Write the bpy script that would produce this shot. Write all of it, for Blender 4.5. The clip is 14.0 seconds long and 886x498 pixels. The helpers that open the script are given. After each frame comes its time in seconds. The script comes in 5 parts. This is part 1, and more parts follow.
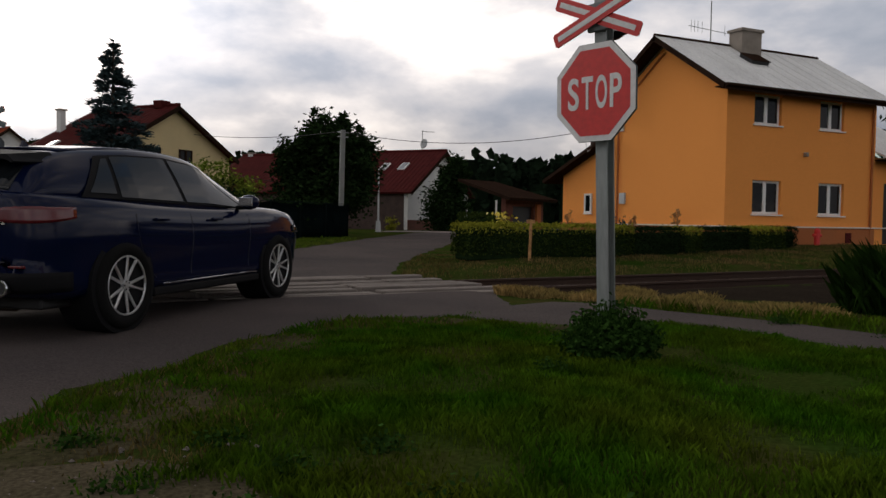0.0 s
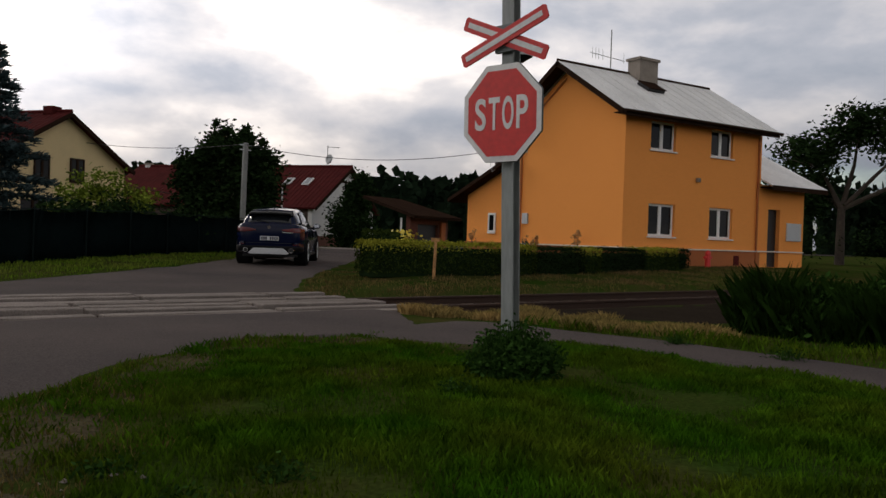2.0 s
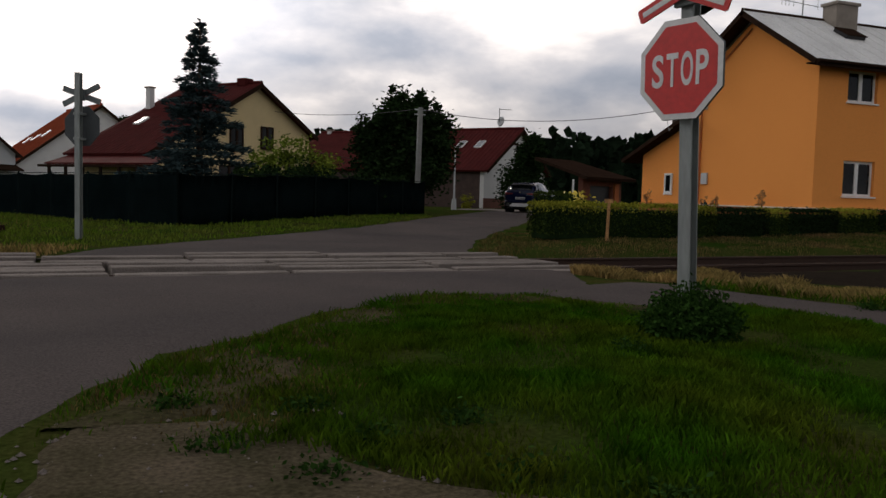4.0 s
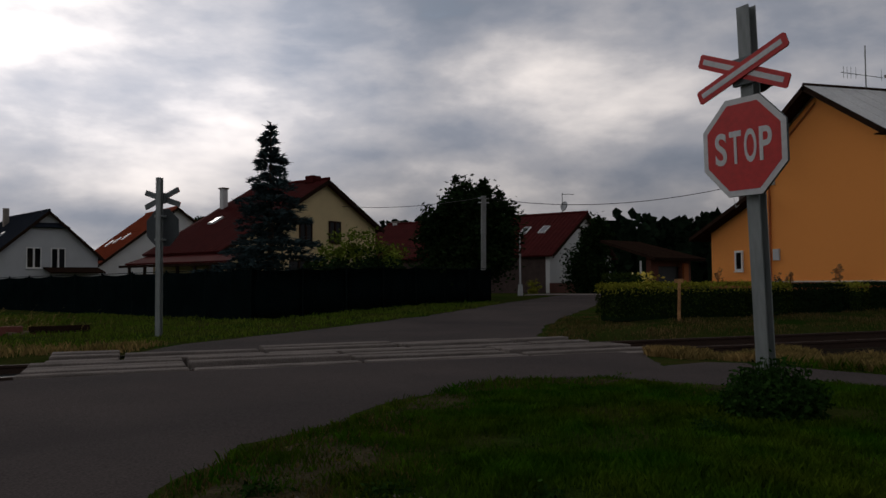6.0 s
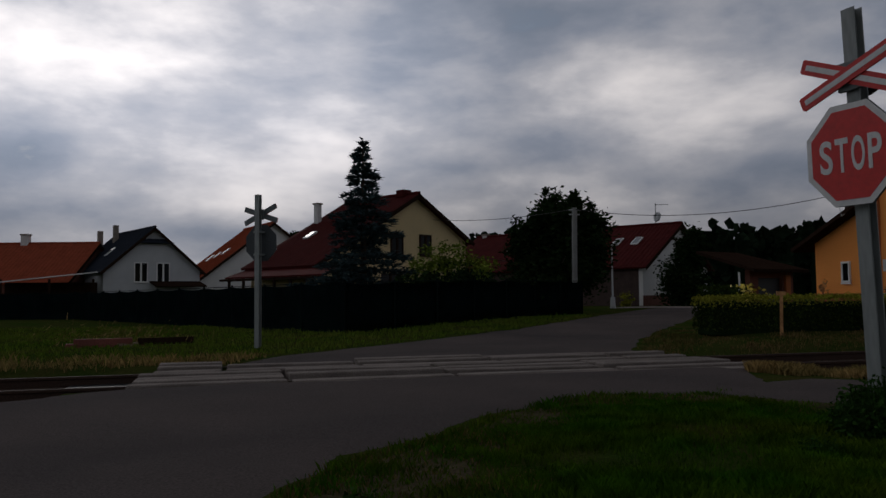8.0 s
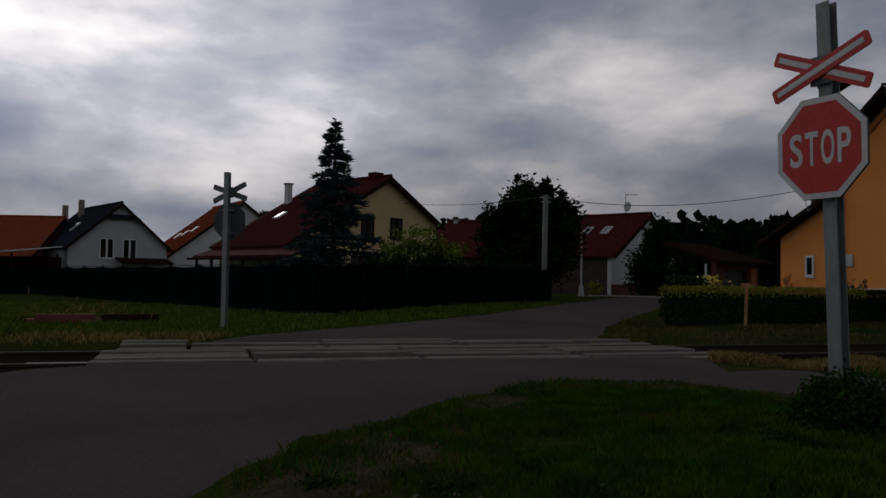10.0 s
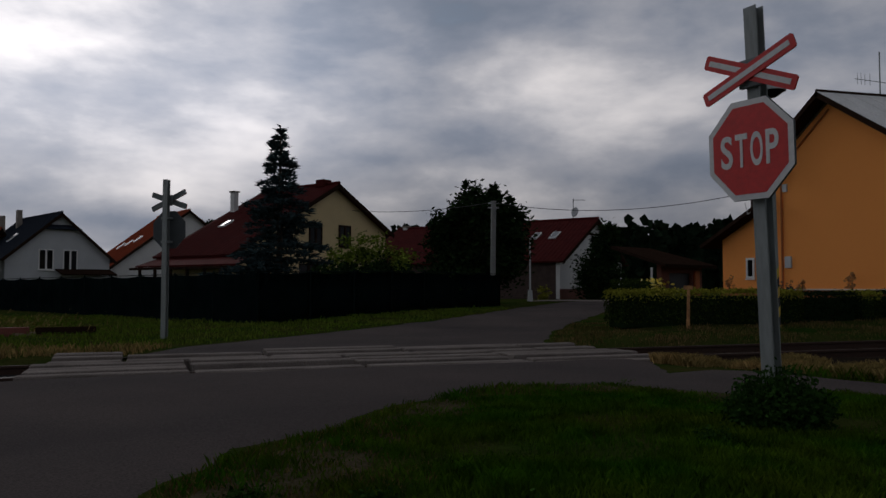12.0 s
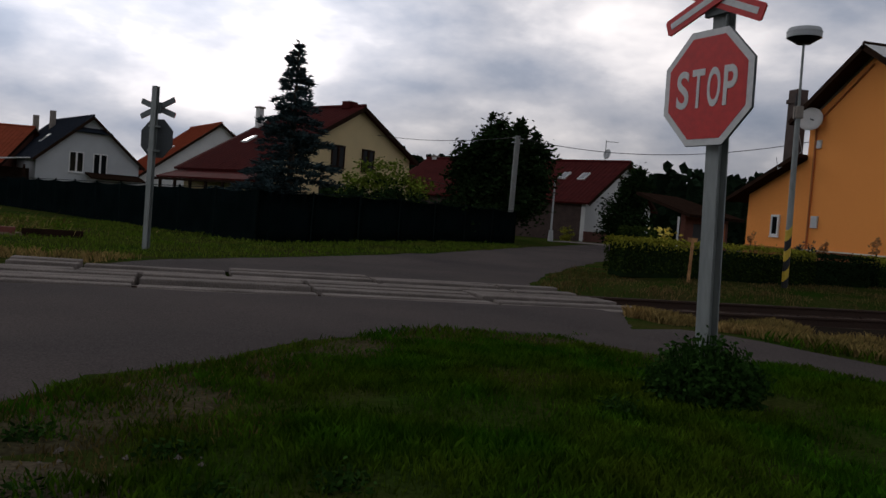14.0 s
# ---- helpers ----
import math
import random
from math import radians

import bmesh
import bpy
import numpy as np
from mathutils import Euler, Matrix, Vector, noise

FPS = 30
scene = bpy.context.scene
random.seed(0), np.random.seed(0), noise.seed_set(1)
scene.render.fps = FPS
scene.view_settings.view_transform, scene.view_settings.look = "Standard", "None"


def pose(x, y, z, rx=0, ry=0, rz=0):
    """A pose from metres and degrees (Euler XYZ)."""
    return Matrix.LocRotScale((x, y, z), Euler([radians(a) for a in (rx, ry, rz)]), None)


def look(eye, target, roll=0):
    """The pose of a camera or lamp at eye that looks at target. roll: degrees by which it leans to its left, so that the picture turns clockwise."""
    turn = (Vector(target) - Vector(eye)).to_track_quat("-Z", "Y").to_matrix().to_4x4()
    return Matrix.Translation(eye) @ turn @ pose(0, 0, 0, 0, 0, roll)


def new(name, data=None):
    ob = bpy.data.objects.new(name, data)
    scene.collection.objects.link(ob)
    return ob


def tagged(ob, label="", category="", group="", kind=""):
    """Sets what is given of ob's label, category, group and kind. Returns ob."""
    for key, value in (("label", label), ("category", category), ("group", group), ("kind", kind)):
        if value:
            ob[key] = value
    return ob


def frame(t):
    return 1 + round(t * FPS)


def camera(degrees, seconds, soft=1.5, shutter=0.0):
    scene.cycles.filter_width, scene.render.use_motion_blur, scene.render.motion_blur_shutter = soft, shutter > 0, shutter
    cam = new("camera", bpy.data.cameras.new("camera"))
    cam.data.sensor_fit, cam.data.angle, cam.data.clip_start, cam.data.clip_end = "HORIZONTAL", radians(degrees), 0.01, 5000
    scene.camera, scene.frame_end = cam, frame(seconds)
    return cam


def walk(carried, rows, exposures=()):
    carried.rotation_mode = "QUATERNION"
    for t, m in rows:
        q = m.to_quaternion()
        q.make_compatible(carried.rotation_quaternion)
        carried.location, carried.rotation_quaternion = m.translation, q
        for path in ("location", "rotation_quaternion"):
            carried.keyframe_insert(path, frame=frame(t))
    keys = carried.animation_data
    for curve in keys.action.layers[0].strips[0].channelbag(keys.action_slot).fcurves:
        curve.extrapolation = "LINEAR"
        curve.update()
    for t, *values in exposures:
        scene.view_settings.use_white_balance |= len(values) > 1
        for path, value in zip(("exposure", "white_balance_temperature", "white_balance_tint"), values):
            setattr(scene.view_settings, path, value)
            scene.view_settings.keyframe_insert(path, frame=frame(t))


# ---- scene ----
cam = camera(57.3, 14.0)

# rows: seconds, eye, target, roll
PATH = [
    (0, (-3.687, -4.787, 0.678), (-2.807, -2.993, 0.603), 0.9),
    (0.5, (-3.684, -4.734, 0.667), (-2.823, -2.937, 0.492), 3.0),
    (1, (-3.694, -4.708, 0.662), (-2.809, -2.925, 0.472), 1.8),
    (1.5, (-3.709, -4.707, 0.665), (-2.711, -2.975, 0.596), 1.3),
    (2, (-3.648, -4.706, 0.687), (-2.563, -3.026, 0.66), 1.9),
    (2.5, (-3.659, -4.723, 0.688), (-2.697, -2.971, 0.608), 1.8),
    (3, (-3.742, -4.816, 0.67), (-2.905, -3.006, 0.511), 1.5),
    (3.2, (-3.731, -4.789, 0.671), (-2.978, -2.944, 0.508), 1.4),
    (5.3, (-3.774, -4.879, 0.667), (-3.102, -2.997, 0.734), 0.9),
    (5.5, (-3.786, -4.877, 0.667), (-3.155, -2.982, 0.787), 0.3),
    (6, (-3.792, -4.896, 0.655), (-3.235, -2.977, 0.737), -0.5),
    (6.5, (-3.797, -4.887, 0.655), (-3.307, -2.948, 0.704), -0.5),
    (7, (-3.814, -4.9, 0.654), (-3.355, -2.955, 0.733), 0.2),
    (7.5, (-3.821, -4.91, 0.652), (-3.407, -2.957, 0.758), 0.3),
    (8, (-3.823, -4.917, 0.666), (-3.481, -2.95, 0.781), -0.6),
    (8.2, (-3.819, -4.858, 0.649), (-3.467, -2.893, 0.769), -0.5),
    (10.3, (-3.803, -4.878, 0.655), (-3.389, -2.922, 0.723), 0.9),
    (10.5, (-3.761, -4.881, 0.653), (-3.385, -2.918, 0.718), 1.2),
    (11, (-3.739, -4.884, 0.658), (-3.321, -2.93, 0.729), 1.1),
    (11.5, (-3.702, -4.886, 0.652), (-3.283, -2.931, 0.7), 0.6),
    (12, (-3.684, -4.829, 0.642), (-3.154, -2.903, 0.737), 0.0),
    (12.5, (-3.612, -4.84, 0.642), (-3.036, -2.926, 0.709), 1.4),
    (13, (-3.372, -4.791, 0.66), (-2.8, -2.875, 0.637), 0.7),
    (13.5, (-3.109, -4.589, 0.68), (-2.6, -2.655, 0.646), 4.3),
    (14, (-2.752, -4.487, 0.687), (-2.299, -2.541, 0.611), 4.5),
]
# seconds, stops, white balance
EXPOSURE = [(0, 0.25, 6900, 10), (0.5, 0.6, 7150, 10), (1, 0.65, 7050, 10), (1.5, 0.65, 7016, 10), (2, 0.35, 6982, 10), (2.5, 0.35, 6948, 10), (3.2, 0.25, 6900, 10), (5.3, -0.2, 6626, 10), (5.6, -0.55, 6590, 10), (6, -0.75, 6550, 10), (7, -0.78, 6450, 10), (7.5, -0.86, 6350, 10), (8.2, -1.13, 6250, 10), (10.3, -1.18, 6250, 10), (11.5, -1.18, 6233, 10), (12, -1.03, 6217, 10), (12.5, -1.23, 6200, 10), (13, -0.73, 6250, 10), (13.5, -0.2, 6300, 10), (14, -0.3, 6350, 10)]
walk(cam, [(t, look(eye, target, roll)) for t, eye, target, roll in PATH], EXPOSURE)

# ---- world, sun, exposure ----
def build_world():
    w = bpy.data.worlds.new("overcast_sky")
    scene.world = w
    w.use_nodes = True
    nt = w.node_tree
    nt.nodes.clear()
    N, L = nt.nodes.new, nt.links.new
    out, bg = N("ShaderNodeOutputWorld"), N("ShaderNodeBackground")
    sky = N("ShaderNodeTexSky")
    sky.sky_type, sky.sun_disc = "NISHITA", False
    sky.sun_elevation, sky.sun_rotation = radians(24), radians(-16)
    tc, sep = N("ShaderNodeTexCoord"), N("ShaderNodeSeparateXYZ")
    L(tc.outputs["Generated"], sep.inputs[0])

    def m(op, a, b=None, clamp=False):
        n = N("ShaderNodeMath")
        n.operation, n.use_clamp = op, clamp
        for i, v in enumerate((a, b)):
            if v is None:
                continue
            if isinstance(v, (int, float)):
                n.inputs[i].default_value = v
            else:
                L(v, n.inputs[i])
        return n.outputs[0]

    # cloud deck: the direction projected on a flat layer overhead
    up = m("ADD", m("MAXIMUM", sep.outputs[2], 0.0), 0.16)
    px, py = m("DIVIDE", sep.outputs[0], up), m("DIVIDE", sep.outputs[1], up)
    comb = N("ShaderNodeCombineXYZ")
    L(px, comb.inputs[0]), L(py, comb.inputs[1])
    comb.inputs[2].default_value = 3.1

    band = N("ShaderNodeCombineXYZ")
    L(sep.outputs[0], band.inputs[0]), L(sep.outputs[1], band.inputs[1]), L(m("MULTIPLY", sep.outputs[2], 2.3), band.inputs[2])

    def noise_of(scale, detail, rough, dist, where=None):
        n = N("ShaderNodeTexNoise")
        n.inputs["Scale"].default_value, n.inputs["Detail"].default_value = scale, detail
        n.inputs["Roughness"].default_value, n.inputs["Distortion"].default_value = rough, dist
        L((where or comb).outputs[0], n.inputs["Vector"])
        return n.outputs[0]

    big, fine = noise_of(0.60, 3, 0.5, 0.2), noise_of(3.6, 7, 0.52, 0.08, band)
    dens = m("ADD", m("MULTIPLY", big, 0.34), m("MULTIPLY", fine, 0.70))
    ramp = N("ShaderNodeValToRGB")
    cr = ramp.color_ramp
    cr.elements[0].position, cr.elements[0].color = 0.40, (0.29, 0.335, 0.42, 1)
    cr.elements[1].position, cr.elements[1].color = 0.67, (1.27, 1.18, 1.14, 1)
    for p, c in ((0.47, (0.40, 0.43, 0.51, 1)), (0.545, (0.62, 0.615, 0.66, 1))):
        e = cr.elements.new(p)
        e.color = c
    L(dens, ramp.inputs[0])
    # a brighter quarter of the deck where the sun stands behind it
    dot = N("ShaderNodeVectorMath")
    dot.operation = "DOT_PRODUCT"
    L(tc.outputs["Generated"], dot.inputs[0])
    dot.inputs[1].default_value = (-0.68, 0.73, 0.0)
    front = N("ShaderNodeMapRange")
    front.interpolation_type = "SMOOTHSTEP"
    front.inputs[1].default_value, front.inputs[2].default_value, front.inputs[3].default_value, front.inputs[4].default_value = -0.3, 1.0, 0.92, 1.36
    L(dot.outputs["Value"], front.inputs[0])
    # the deck is thickest, and darkest, overhead
    thick = N("ShaderNodeMapRange")
    thick.interpolation_type = "SMOOTHSTEP"
    thick.inputs[1].default_value, thick.inputs[2].default_value, thick.inputs[3].default_value, thick.inputs[4].default_value = 0.24, 0.66, 1.0, 0.48
    L(sep.outputs[2], thick.inputs[0])
    # haze low over the horizon
    low = N("ShaderNodeMapRange")
    low.interpolation_type = "SMOOTHSTEP"
    low.inputs[1].default_value, low.inputs[2].default_value, low.inputs[3].default_value, low.inputs[4].default_value = 0.04, 0.23, 0.56, 1.0
    L(sep.outputs[2], low.inputs[0])
    # the cloud glows where the low sun stands behind it
    near = N("ShaderNodeVectorMath")
    near.operation = "DOT_PRODUCT"
    L(tc.outputs["Generated"], near.inputs[0])
    near.inputs[1].default_value = (-0.16, 0.94, 0.30)
    glow = N("ShaderNodeMapRange")
    glow.interpolation_type = "SMOOTHSTEP"
    glow.inputs[1].default_value, glow.inputs[2].default_value, glow.inputs[3].default_value, glow.inputs[4].default_value = 0.90, 1.0, 1.0, 1.5
    L(near.outputs["Value"], glow.inputs[0])
    gain = m("MULTIPLY", m("MULTIPLY", m("MULTIPLY", front.outputs[0], thick.outputs[0]), low.outputs[0]), glow.outputs[0])
    cloud = N("ShaderNodeVectorMath")
    cloud.operation = "SCALE"
    L(ramp.outputs[0], cloud.inputs[0]), L(gain, cloud.inputs["Scale"])
    blue = N("ShaderNodeVectorMath")
    blue.operation = "SCALE"
    blue.inputs["Scale"].default_value = 0.09
    L(sky.outputs[0], blue.inputs[0])
    # gaps in the deck show the blue sky
    gap = N("ShaderNodeMapRange")
    gap.inputs[1].default_value, gap.inputs[2].default_value = 0.33, 0.42
    L(dens, gap.inputs[0])
    mix = N("ShaderNodeMix")
    mix.data_type = "RGBA"
    L(gap.outputs[0], mix.inputs["Factor"]), L(blue.outputs[0], mix.inputs["A"]), L(cloud.outputs[0], mix.inputs["B"])
    L(mix.outputs["Result"], bg.inputs["Color"])
    bg.inputs["Strength"].default_value = 1.0
    L(bg.outputs[0], out.inputs[0])


build_world()
sun = new("sun", bpy.data.lights.new("sun", "SUN"))
sun.data.energy, sun.data.angle, sun.data.color = 0.5, radians(14), (1.0, 0.95, 0.88)
sun.matrix_world = look((-26, 88, 42), (0, 0, 0))


# ---- materials ----
def mat(name, col, rough=0.8, var=0.25, scale=3.0, fine=40.0, bump=0.15, metal=0.0, tint=None, rand=0.0, island=0.0, stretch=(1, 1, 1), spec=0.4):
    """A surface with broad stains, fine grain and relief; tint: the colour of the stains."""
    mt = bpy.data.materials.new(name)
    mt.use_nodes = True
    nt = mt.node_tree
    N, L = nt.nodes.new, nt.links.new
    b = nt.nodes["Principled BSDF"]
    b.inputs["Roughness"].default_value, b.inputs["Metallic"].default_value = rough, metal
    b.inputs["Specular IOR Level"].default_value = spec
    tc, mp = N("ShaderNodeTexCoord"), N("ShaderNodeMapping")
    mp.inputs["Scale"].default_value = stretch
    L(tc.outputs["Object"], mp.inputs[0])
    n1, n2 = N("ShaderNodeTexNoise"), N("ShaderNodeTexNoise")
    for n, s, d in ((n1, scale, 5), (n2, fine, 3)):
        n.inputs["Scale"].default_value, n.inputs["Detail"].default_value = s, d
        L(mp.outputs[0], n.inputs["Vector"])
    c2 = tint or tuple(v * 0.45 for v in col)
    r1 = N("ShaderNodeMapRange")
    r1.inputs[1].default_value, r1.inputs[2].default_value = 0.35, 0.72
    r1.inputs[4].default_value = min(1.0, var * 2)
    L(n1.outputs[0], r1.inputs[0])
    mx = N("ShaderNodeMix")
    mx.data_type = "RGBA"
    mx.inputs["A"].default_value, mx.inputs["B"].default_value = (*col, 1), (*c2, 1)
    L(r1.outputs[0], mx.inputs["Factor"])
    hsv = N("ShaderNodeHueSaturation")
    L(mx.outputs["Result"], hsv.inputs["Color"])
    r2 = N("ShaderNodeMapRange")
    r2.inputs[1].default_value, r2.inputs[2].default_value = 0.25, 0.75
    r2.inputs[3].default_value, r2.inputs[4].default_value = 1 - var, 1 + var
    L(n2.outputs[0], r2.inputs[0])
    value = r2.outputs[0]
    for amount, node, sock in ((rand, "ShaderNodeObjectInfo", "Random"), (island, "ShaderNodeNewGeometry", "Random Per Island")):
        if amount:
            src, r3, mu = N(node), N("ShaderNodeMapRange"), N("ShaderNodeMath")
            r3.inputs[3].default_value, r3.inputs[4].default_value = 1 - amount, 1 + amount
            mu.operation = "MULTIPLY"
            L(src.outputs[sock], r3.inputs[0]), L(r3.outputs[0], mu.inputs[0]), L(value, mu.inputs[1])
            value = mu.outputs[0]
    L(value, hsv.inputs["Value"])
    L(hsv.outputs[0], b.inputs["Base Color"])
    if bump:
        bp = N("ShaderNodeBump")
        bp.inputs["Strength"].default_value, bp.inputs["Distance"].default_value = bump, 0.02
        L(n2.outputs[0], bp.inputs["Height"]), L(bp.outputs[0], b.inputs["Normal"])
    return mt


def glass_mat(name, col=(0.008, 0.009, 0.010), rough=0.05, spec=0.18):
    return mat(name, col, rough, 0.2, 2, 8, 0.0, spec=spec)


M = dict(
    grass=mat("grass_ground", (0.022, 0.046, 0.007), 0.95, 0.40, 0.9, 30, 0.5, tint=(0.060, 0.046, 0.018), spec=0.0),
    scrub=mat("half_dry_scrub_blade", (0.085, 0.080, 0.022), 0.9, 0.5, 0.9, 7, 0, island=0.35, tint=(0.16, 0.10, 0.045), spec=0.0),
    lawn=mat("far_lawn_blade", (0.085, 0.150, 0.012), 0.85, 0.4, 0.6, 6, 0, island=0.3, tint=(0.13, 0.13, 0.03), spec=0.0),
    blade=mat("grass_blade", (0.029, 0.090, 0.004), 0.85, 0.60, 1.1, 5, 0, island=0.34, tint=(0.070, 0.092, 0.008), spec=0.0),
    dryblade=mat("dry_grass_blade", (0.31, 0.21, 0.08), 0.8, 0.3, 1.2, 9, 0, island=0.45, tint=(0.09, 0.10, 0.03), spec=0.0),
    weed=mat("weed_leaf", (0.026, 0.062, 0.012), 0.65, 0.3, 1.5, 12, 0, island=0.4, spec=0.0),
    asphalt=mat("asphalt", (0.090, 0.075, 0.070), 0.95, 0.34, 0.45, 70, 0.4, tint=(0.048, 0.043, 0.044), spec=0.02),
    verge=mat("worn_verge_soil", (0.082, 0.067, 0.042), 0.95, 0.45, 2.6, 40, 0.6, tint=(0.030, 0.034, 0.012), spec=0.0),
    dirt=mat("dirt", (0.104, 0.084, 0.058), 0.95, 0.45, 2.2, 45, 0.6, tint=(0.045, 0.042, 0.022), spec=0.0),
    concrete=mat("crossing_concrete", (0.22, 0.19, 0.17), 0.95, 0.3, 2.0, 60, 0.4, rand=0.12, tint=(0.10, 0.085, 0.075), spec=0.05),
    rail=mat("rail_steel", (0.050, 0.032, 0.025), 0.75, 0.3, 4, 50, 0.2, spec=0.1, tint=(0.055, 0.032, 0.022)),
    sleeper=mat("sleeper", (0.10, 0.075, 0.06), 0.9, 0.3, 3, 30, 0.5, rand=0.2, spec=0.0),
    ballast=mat("ballast", (0.045, 0.032, 0.026), 0.95, 0.3, 4, 20, 0.4, island=0.5, rand=0.3, spec=0.0),
    zinc=mat("galvanised_steel", (0.27, 0.29, 0.28), 0.55, 0.18, 5, 30, 0.08, metal=0.35, stretch=(1, 1, 0.2)),
    red=mat("sign_red", (0.62, 0.035, 0.030), 0.42, 0.12, 3, 25, 0.03, tint=(0.50, 0.03, 0.03)),
    white=mat("sign_white", (0.74, 0.74, 0.72), 0.45, 0.10, 4, 30, 0.03, tint=(0.55, 0.55, 0.52)),
    signdark=mat("dark_sign_back", (0.07, 0.08, 0.085), 0.6, 0.2, 4, 30, 0.05, metal=0.3),
    signback=mat("sign_back", (0.17, 0.19, 0.19), 0.6, 0.15, 4, 30, 0.05, metal=0.4),
    orange=mat("orange_render", (0.90, 0.345, 0.09), 0.95, 0.10, 0.7, 55, 0.25, tint=(0.82, 0.305, 0.08), spec=0.05),
    plinth=mat("plinth_render", (0.42, 0.13, 0.04), 0.9, 0.2, 1.5, 40, 0.3, tint=(0.30, 0.12, 0.05)),
    trimw=mat("white_trim", (0.70, 0.66, 0.58), 0.7, 0.15, 3, 40, 0.1),
    sheet=mat("grey_sheet_roof", (0.80, 0.80, 0.78), 0.6, 0.14, 1.2, 18, 0.15, stretch=(1, 0.3, 1)),
    darkwood=mat("dark_stained_wood", (0.034, 0.020, 0.014), 0.7, 0.3, 3, 40, 0.2, spec=0.0),
    pvc=mat("white_pvc", (0.78, 0.78, 0.76), 0.4, 0.06, 3, 30, 0.02),
    glass=glass_mat("window_glass"),
    sky_glass=glass_mat("skylight_glass", (0.30, 0.31, 0.32), 0.04, 0.6),
    curtain=mat("lace_curtain", (0.50, 0.50, 0.48), 0.9, 0.2, 6, 40, 0.1),
    chimney=mat("chimney_render", (0.30, 0.26, 0.22), 0.9, 0.25, 3, 40, 0.4),
    # chimney soot; also the painted shade on the white house's long wall
    soot_and_shade=mat("sooty_chimney_and_shaded_wall", (0.075, 0.05, 0.042), 0.9, 0.3, 3, 40, 0.4),
    cream=mat("cream_render", (0.70, 0.55, 0.30), 0.9, 0.10, 0.8, 50, 0.2),
    redtile=mat("dark_red_tile", (0.085, 0.015, 0.014), 0.85, 0.25, 2, 14, 0.3, rand=0.15, spec=0.05),
    brtile=mat("orange_red_tile", (0.30, 0.070, 0.034), 0.85, 0.2, 2, 14, 0.3, spec=0.05),
    slate=mat("dark_slate", (0.022, 0.028, 0.040), 0.8, 0.2, 2, 14, 0.3, spec=0.1),
    greywall=mat("pale_grey_render", (0.52, 0.54, 0.55), 0.9, 0.1, 1, 50, 0.2),
    whitewall=mat("white_render", (0.70, 0.70, 0.68), 0.9, 0.1, 1, 50, 0.2),
    soil=mat("dark_trackside_soil", (0.022, 0.017, 0.013), 0.95, 0.35, 2.5, 30, 0.6, tint=(0.03, 0.024, 0.018), spec=0.0),
    tall=mat("tall_grass_blade", (0.013, 0.030, 0.005), 0.85, 0.3, 0.7, 9, 0, island=0.4, spec=0.0),
    brick=mat("dark_brick", (0.16, 0.06, 0.04), 0.9, 0.25, 4, 30, 0.3),
    tarp=mat("dark_green_fence_fabric", (0.009, 0.017, 0.018), 0.85, 0.3, 1.5, 60, 0.3, spec=0.0),
    post=mat("fence_post_paint", (0.010, 0.017, 0.017), 0.8, 0.2, 3, 30, 0.1, spec=0.0),
    bark=mat("bark", (0.07, 0.055, 0.042), 0.95, 0.3, 6, 30, 0.6),
    leafd=mat("dark_foliage", (0.018, 0.036, 0.012), 0.75, 0.3, 0.8, 6, 0, island=0.5, spec=0.0),
    leafl=mat("bright_foliage", (0.17, 0.22, 0.03), 0.7, 0.3, 0.8, 6, 0, island=0.5, tint=(0.09, 0.15, 0.02), spec=0.0),
    spruce=mat("blue_spruce_needles", (0.052, 0.082, 0.086), 0.8, 0.3, 1.2, 8, 0, island=0.5, spec=0.0),
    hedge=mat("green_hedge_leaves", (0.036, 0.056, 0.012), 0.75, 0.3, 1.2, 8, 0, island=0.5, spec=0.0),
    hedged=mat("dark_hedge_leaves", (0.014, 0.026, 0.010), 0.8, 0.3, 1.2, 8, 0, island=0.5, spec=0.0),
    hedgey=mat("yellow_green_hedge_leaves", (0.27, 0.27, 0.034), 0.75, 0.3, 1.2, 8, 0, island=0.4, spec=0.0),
    flower=mat("yellow_flowers", (0.75, 0.58, 0.08), 0.6, 0.2, 3, 10, 0, island=0.2),
    forest=mat("far_forest", (0.013, 0.024, 0.013), 0.9, 0.3, 0.2, 1, 0, island=0.5, spec=0.0),
    pole=mat("weathered_concrete_pole", (0.26, 0.27, 0.26), 0.9, 0.2, 3, 30, 0.2),
    cable=mat("black_cable", (0.02, 0.02, 0.02), 0.6, 0.1, 3, 30, 0),
    rust=mat("rusty_stake", (0.50, 0.26, 0.10), 0.8, 0.35, 9, 30, 0.3, tint=(0.16, 0.07, 0.03)),
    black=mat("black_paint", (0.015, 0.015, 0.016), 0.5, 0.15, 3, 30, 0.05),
    yellow=mat("yellow_paint", (0.62, 0.42, 0.04), 0.5, 0.15, 3, 30, 0.05),
    board=mat("weathered_board", (0.24, 0.17, 0.12), 0.85, 0.3, 3, 30, 0.3, stretch=(0.3, 3, 3), rand=0.25),
    redboard=mat("red_brown_board", (0.20, 0.06, 0.045), 0.8, 0.3, 3, 30, 0.3),
    carpaint=mat("dark_blue_car_paint", (0.003, 0.006, 0.026), 0.10, 0.05, 2, 60, 0, metal=0.0, spec=0.22),
    carglass=glass_mat("car_glass", (0.010, 0.012, 0.014), 0.04, 0.4),
    tyre=mat("tyre_rubber", (0.010, 0.010, 0.010), 0.9, 0.2, 5, 60, 0.2, spec=0.08),
    alloy=mat("alloy_wheel", (0.62, 0.63, 0.64), 0.3, 0.08, 5, 30, 0.02, metal=0.8),
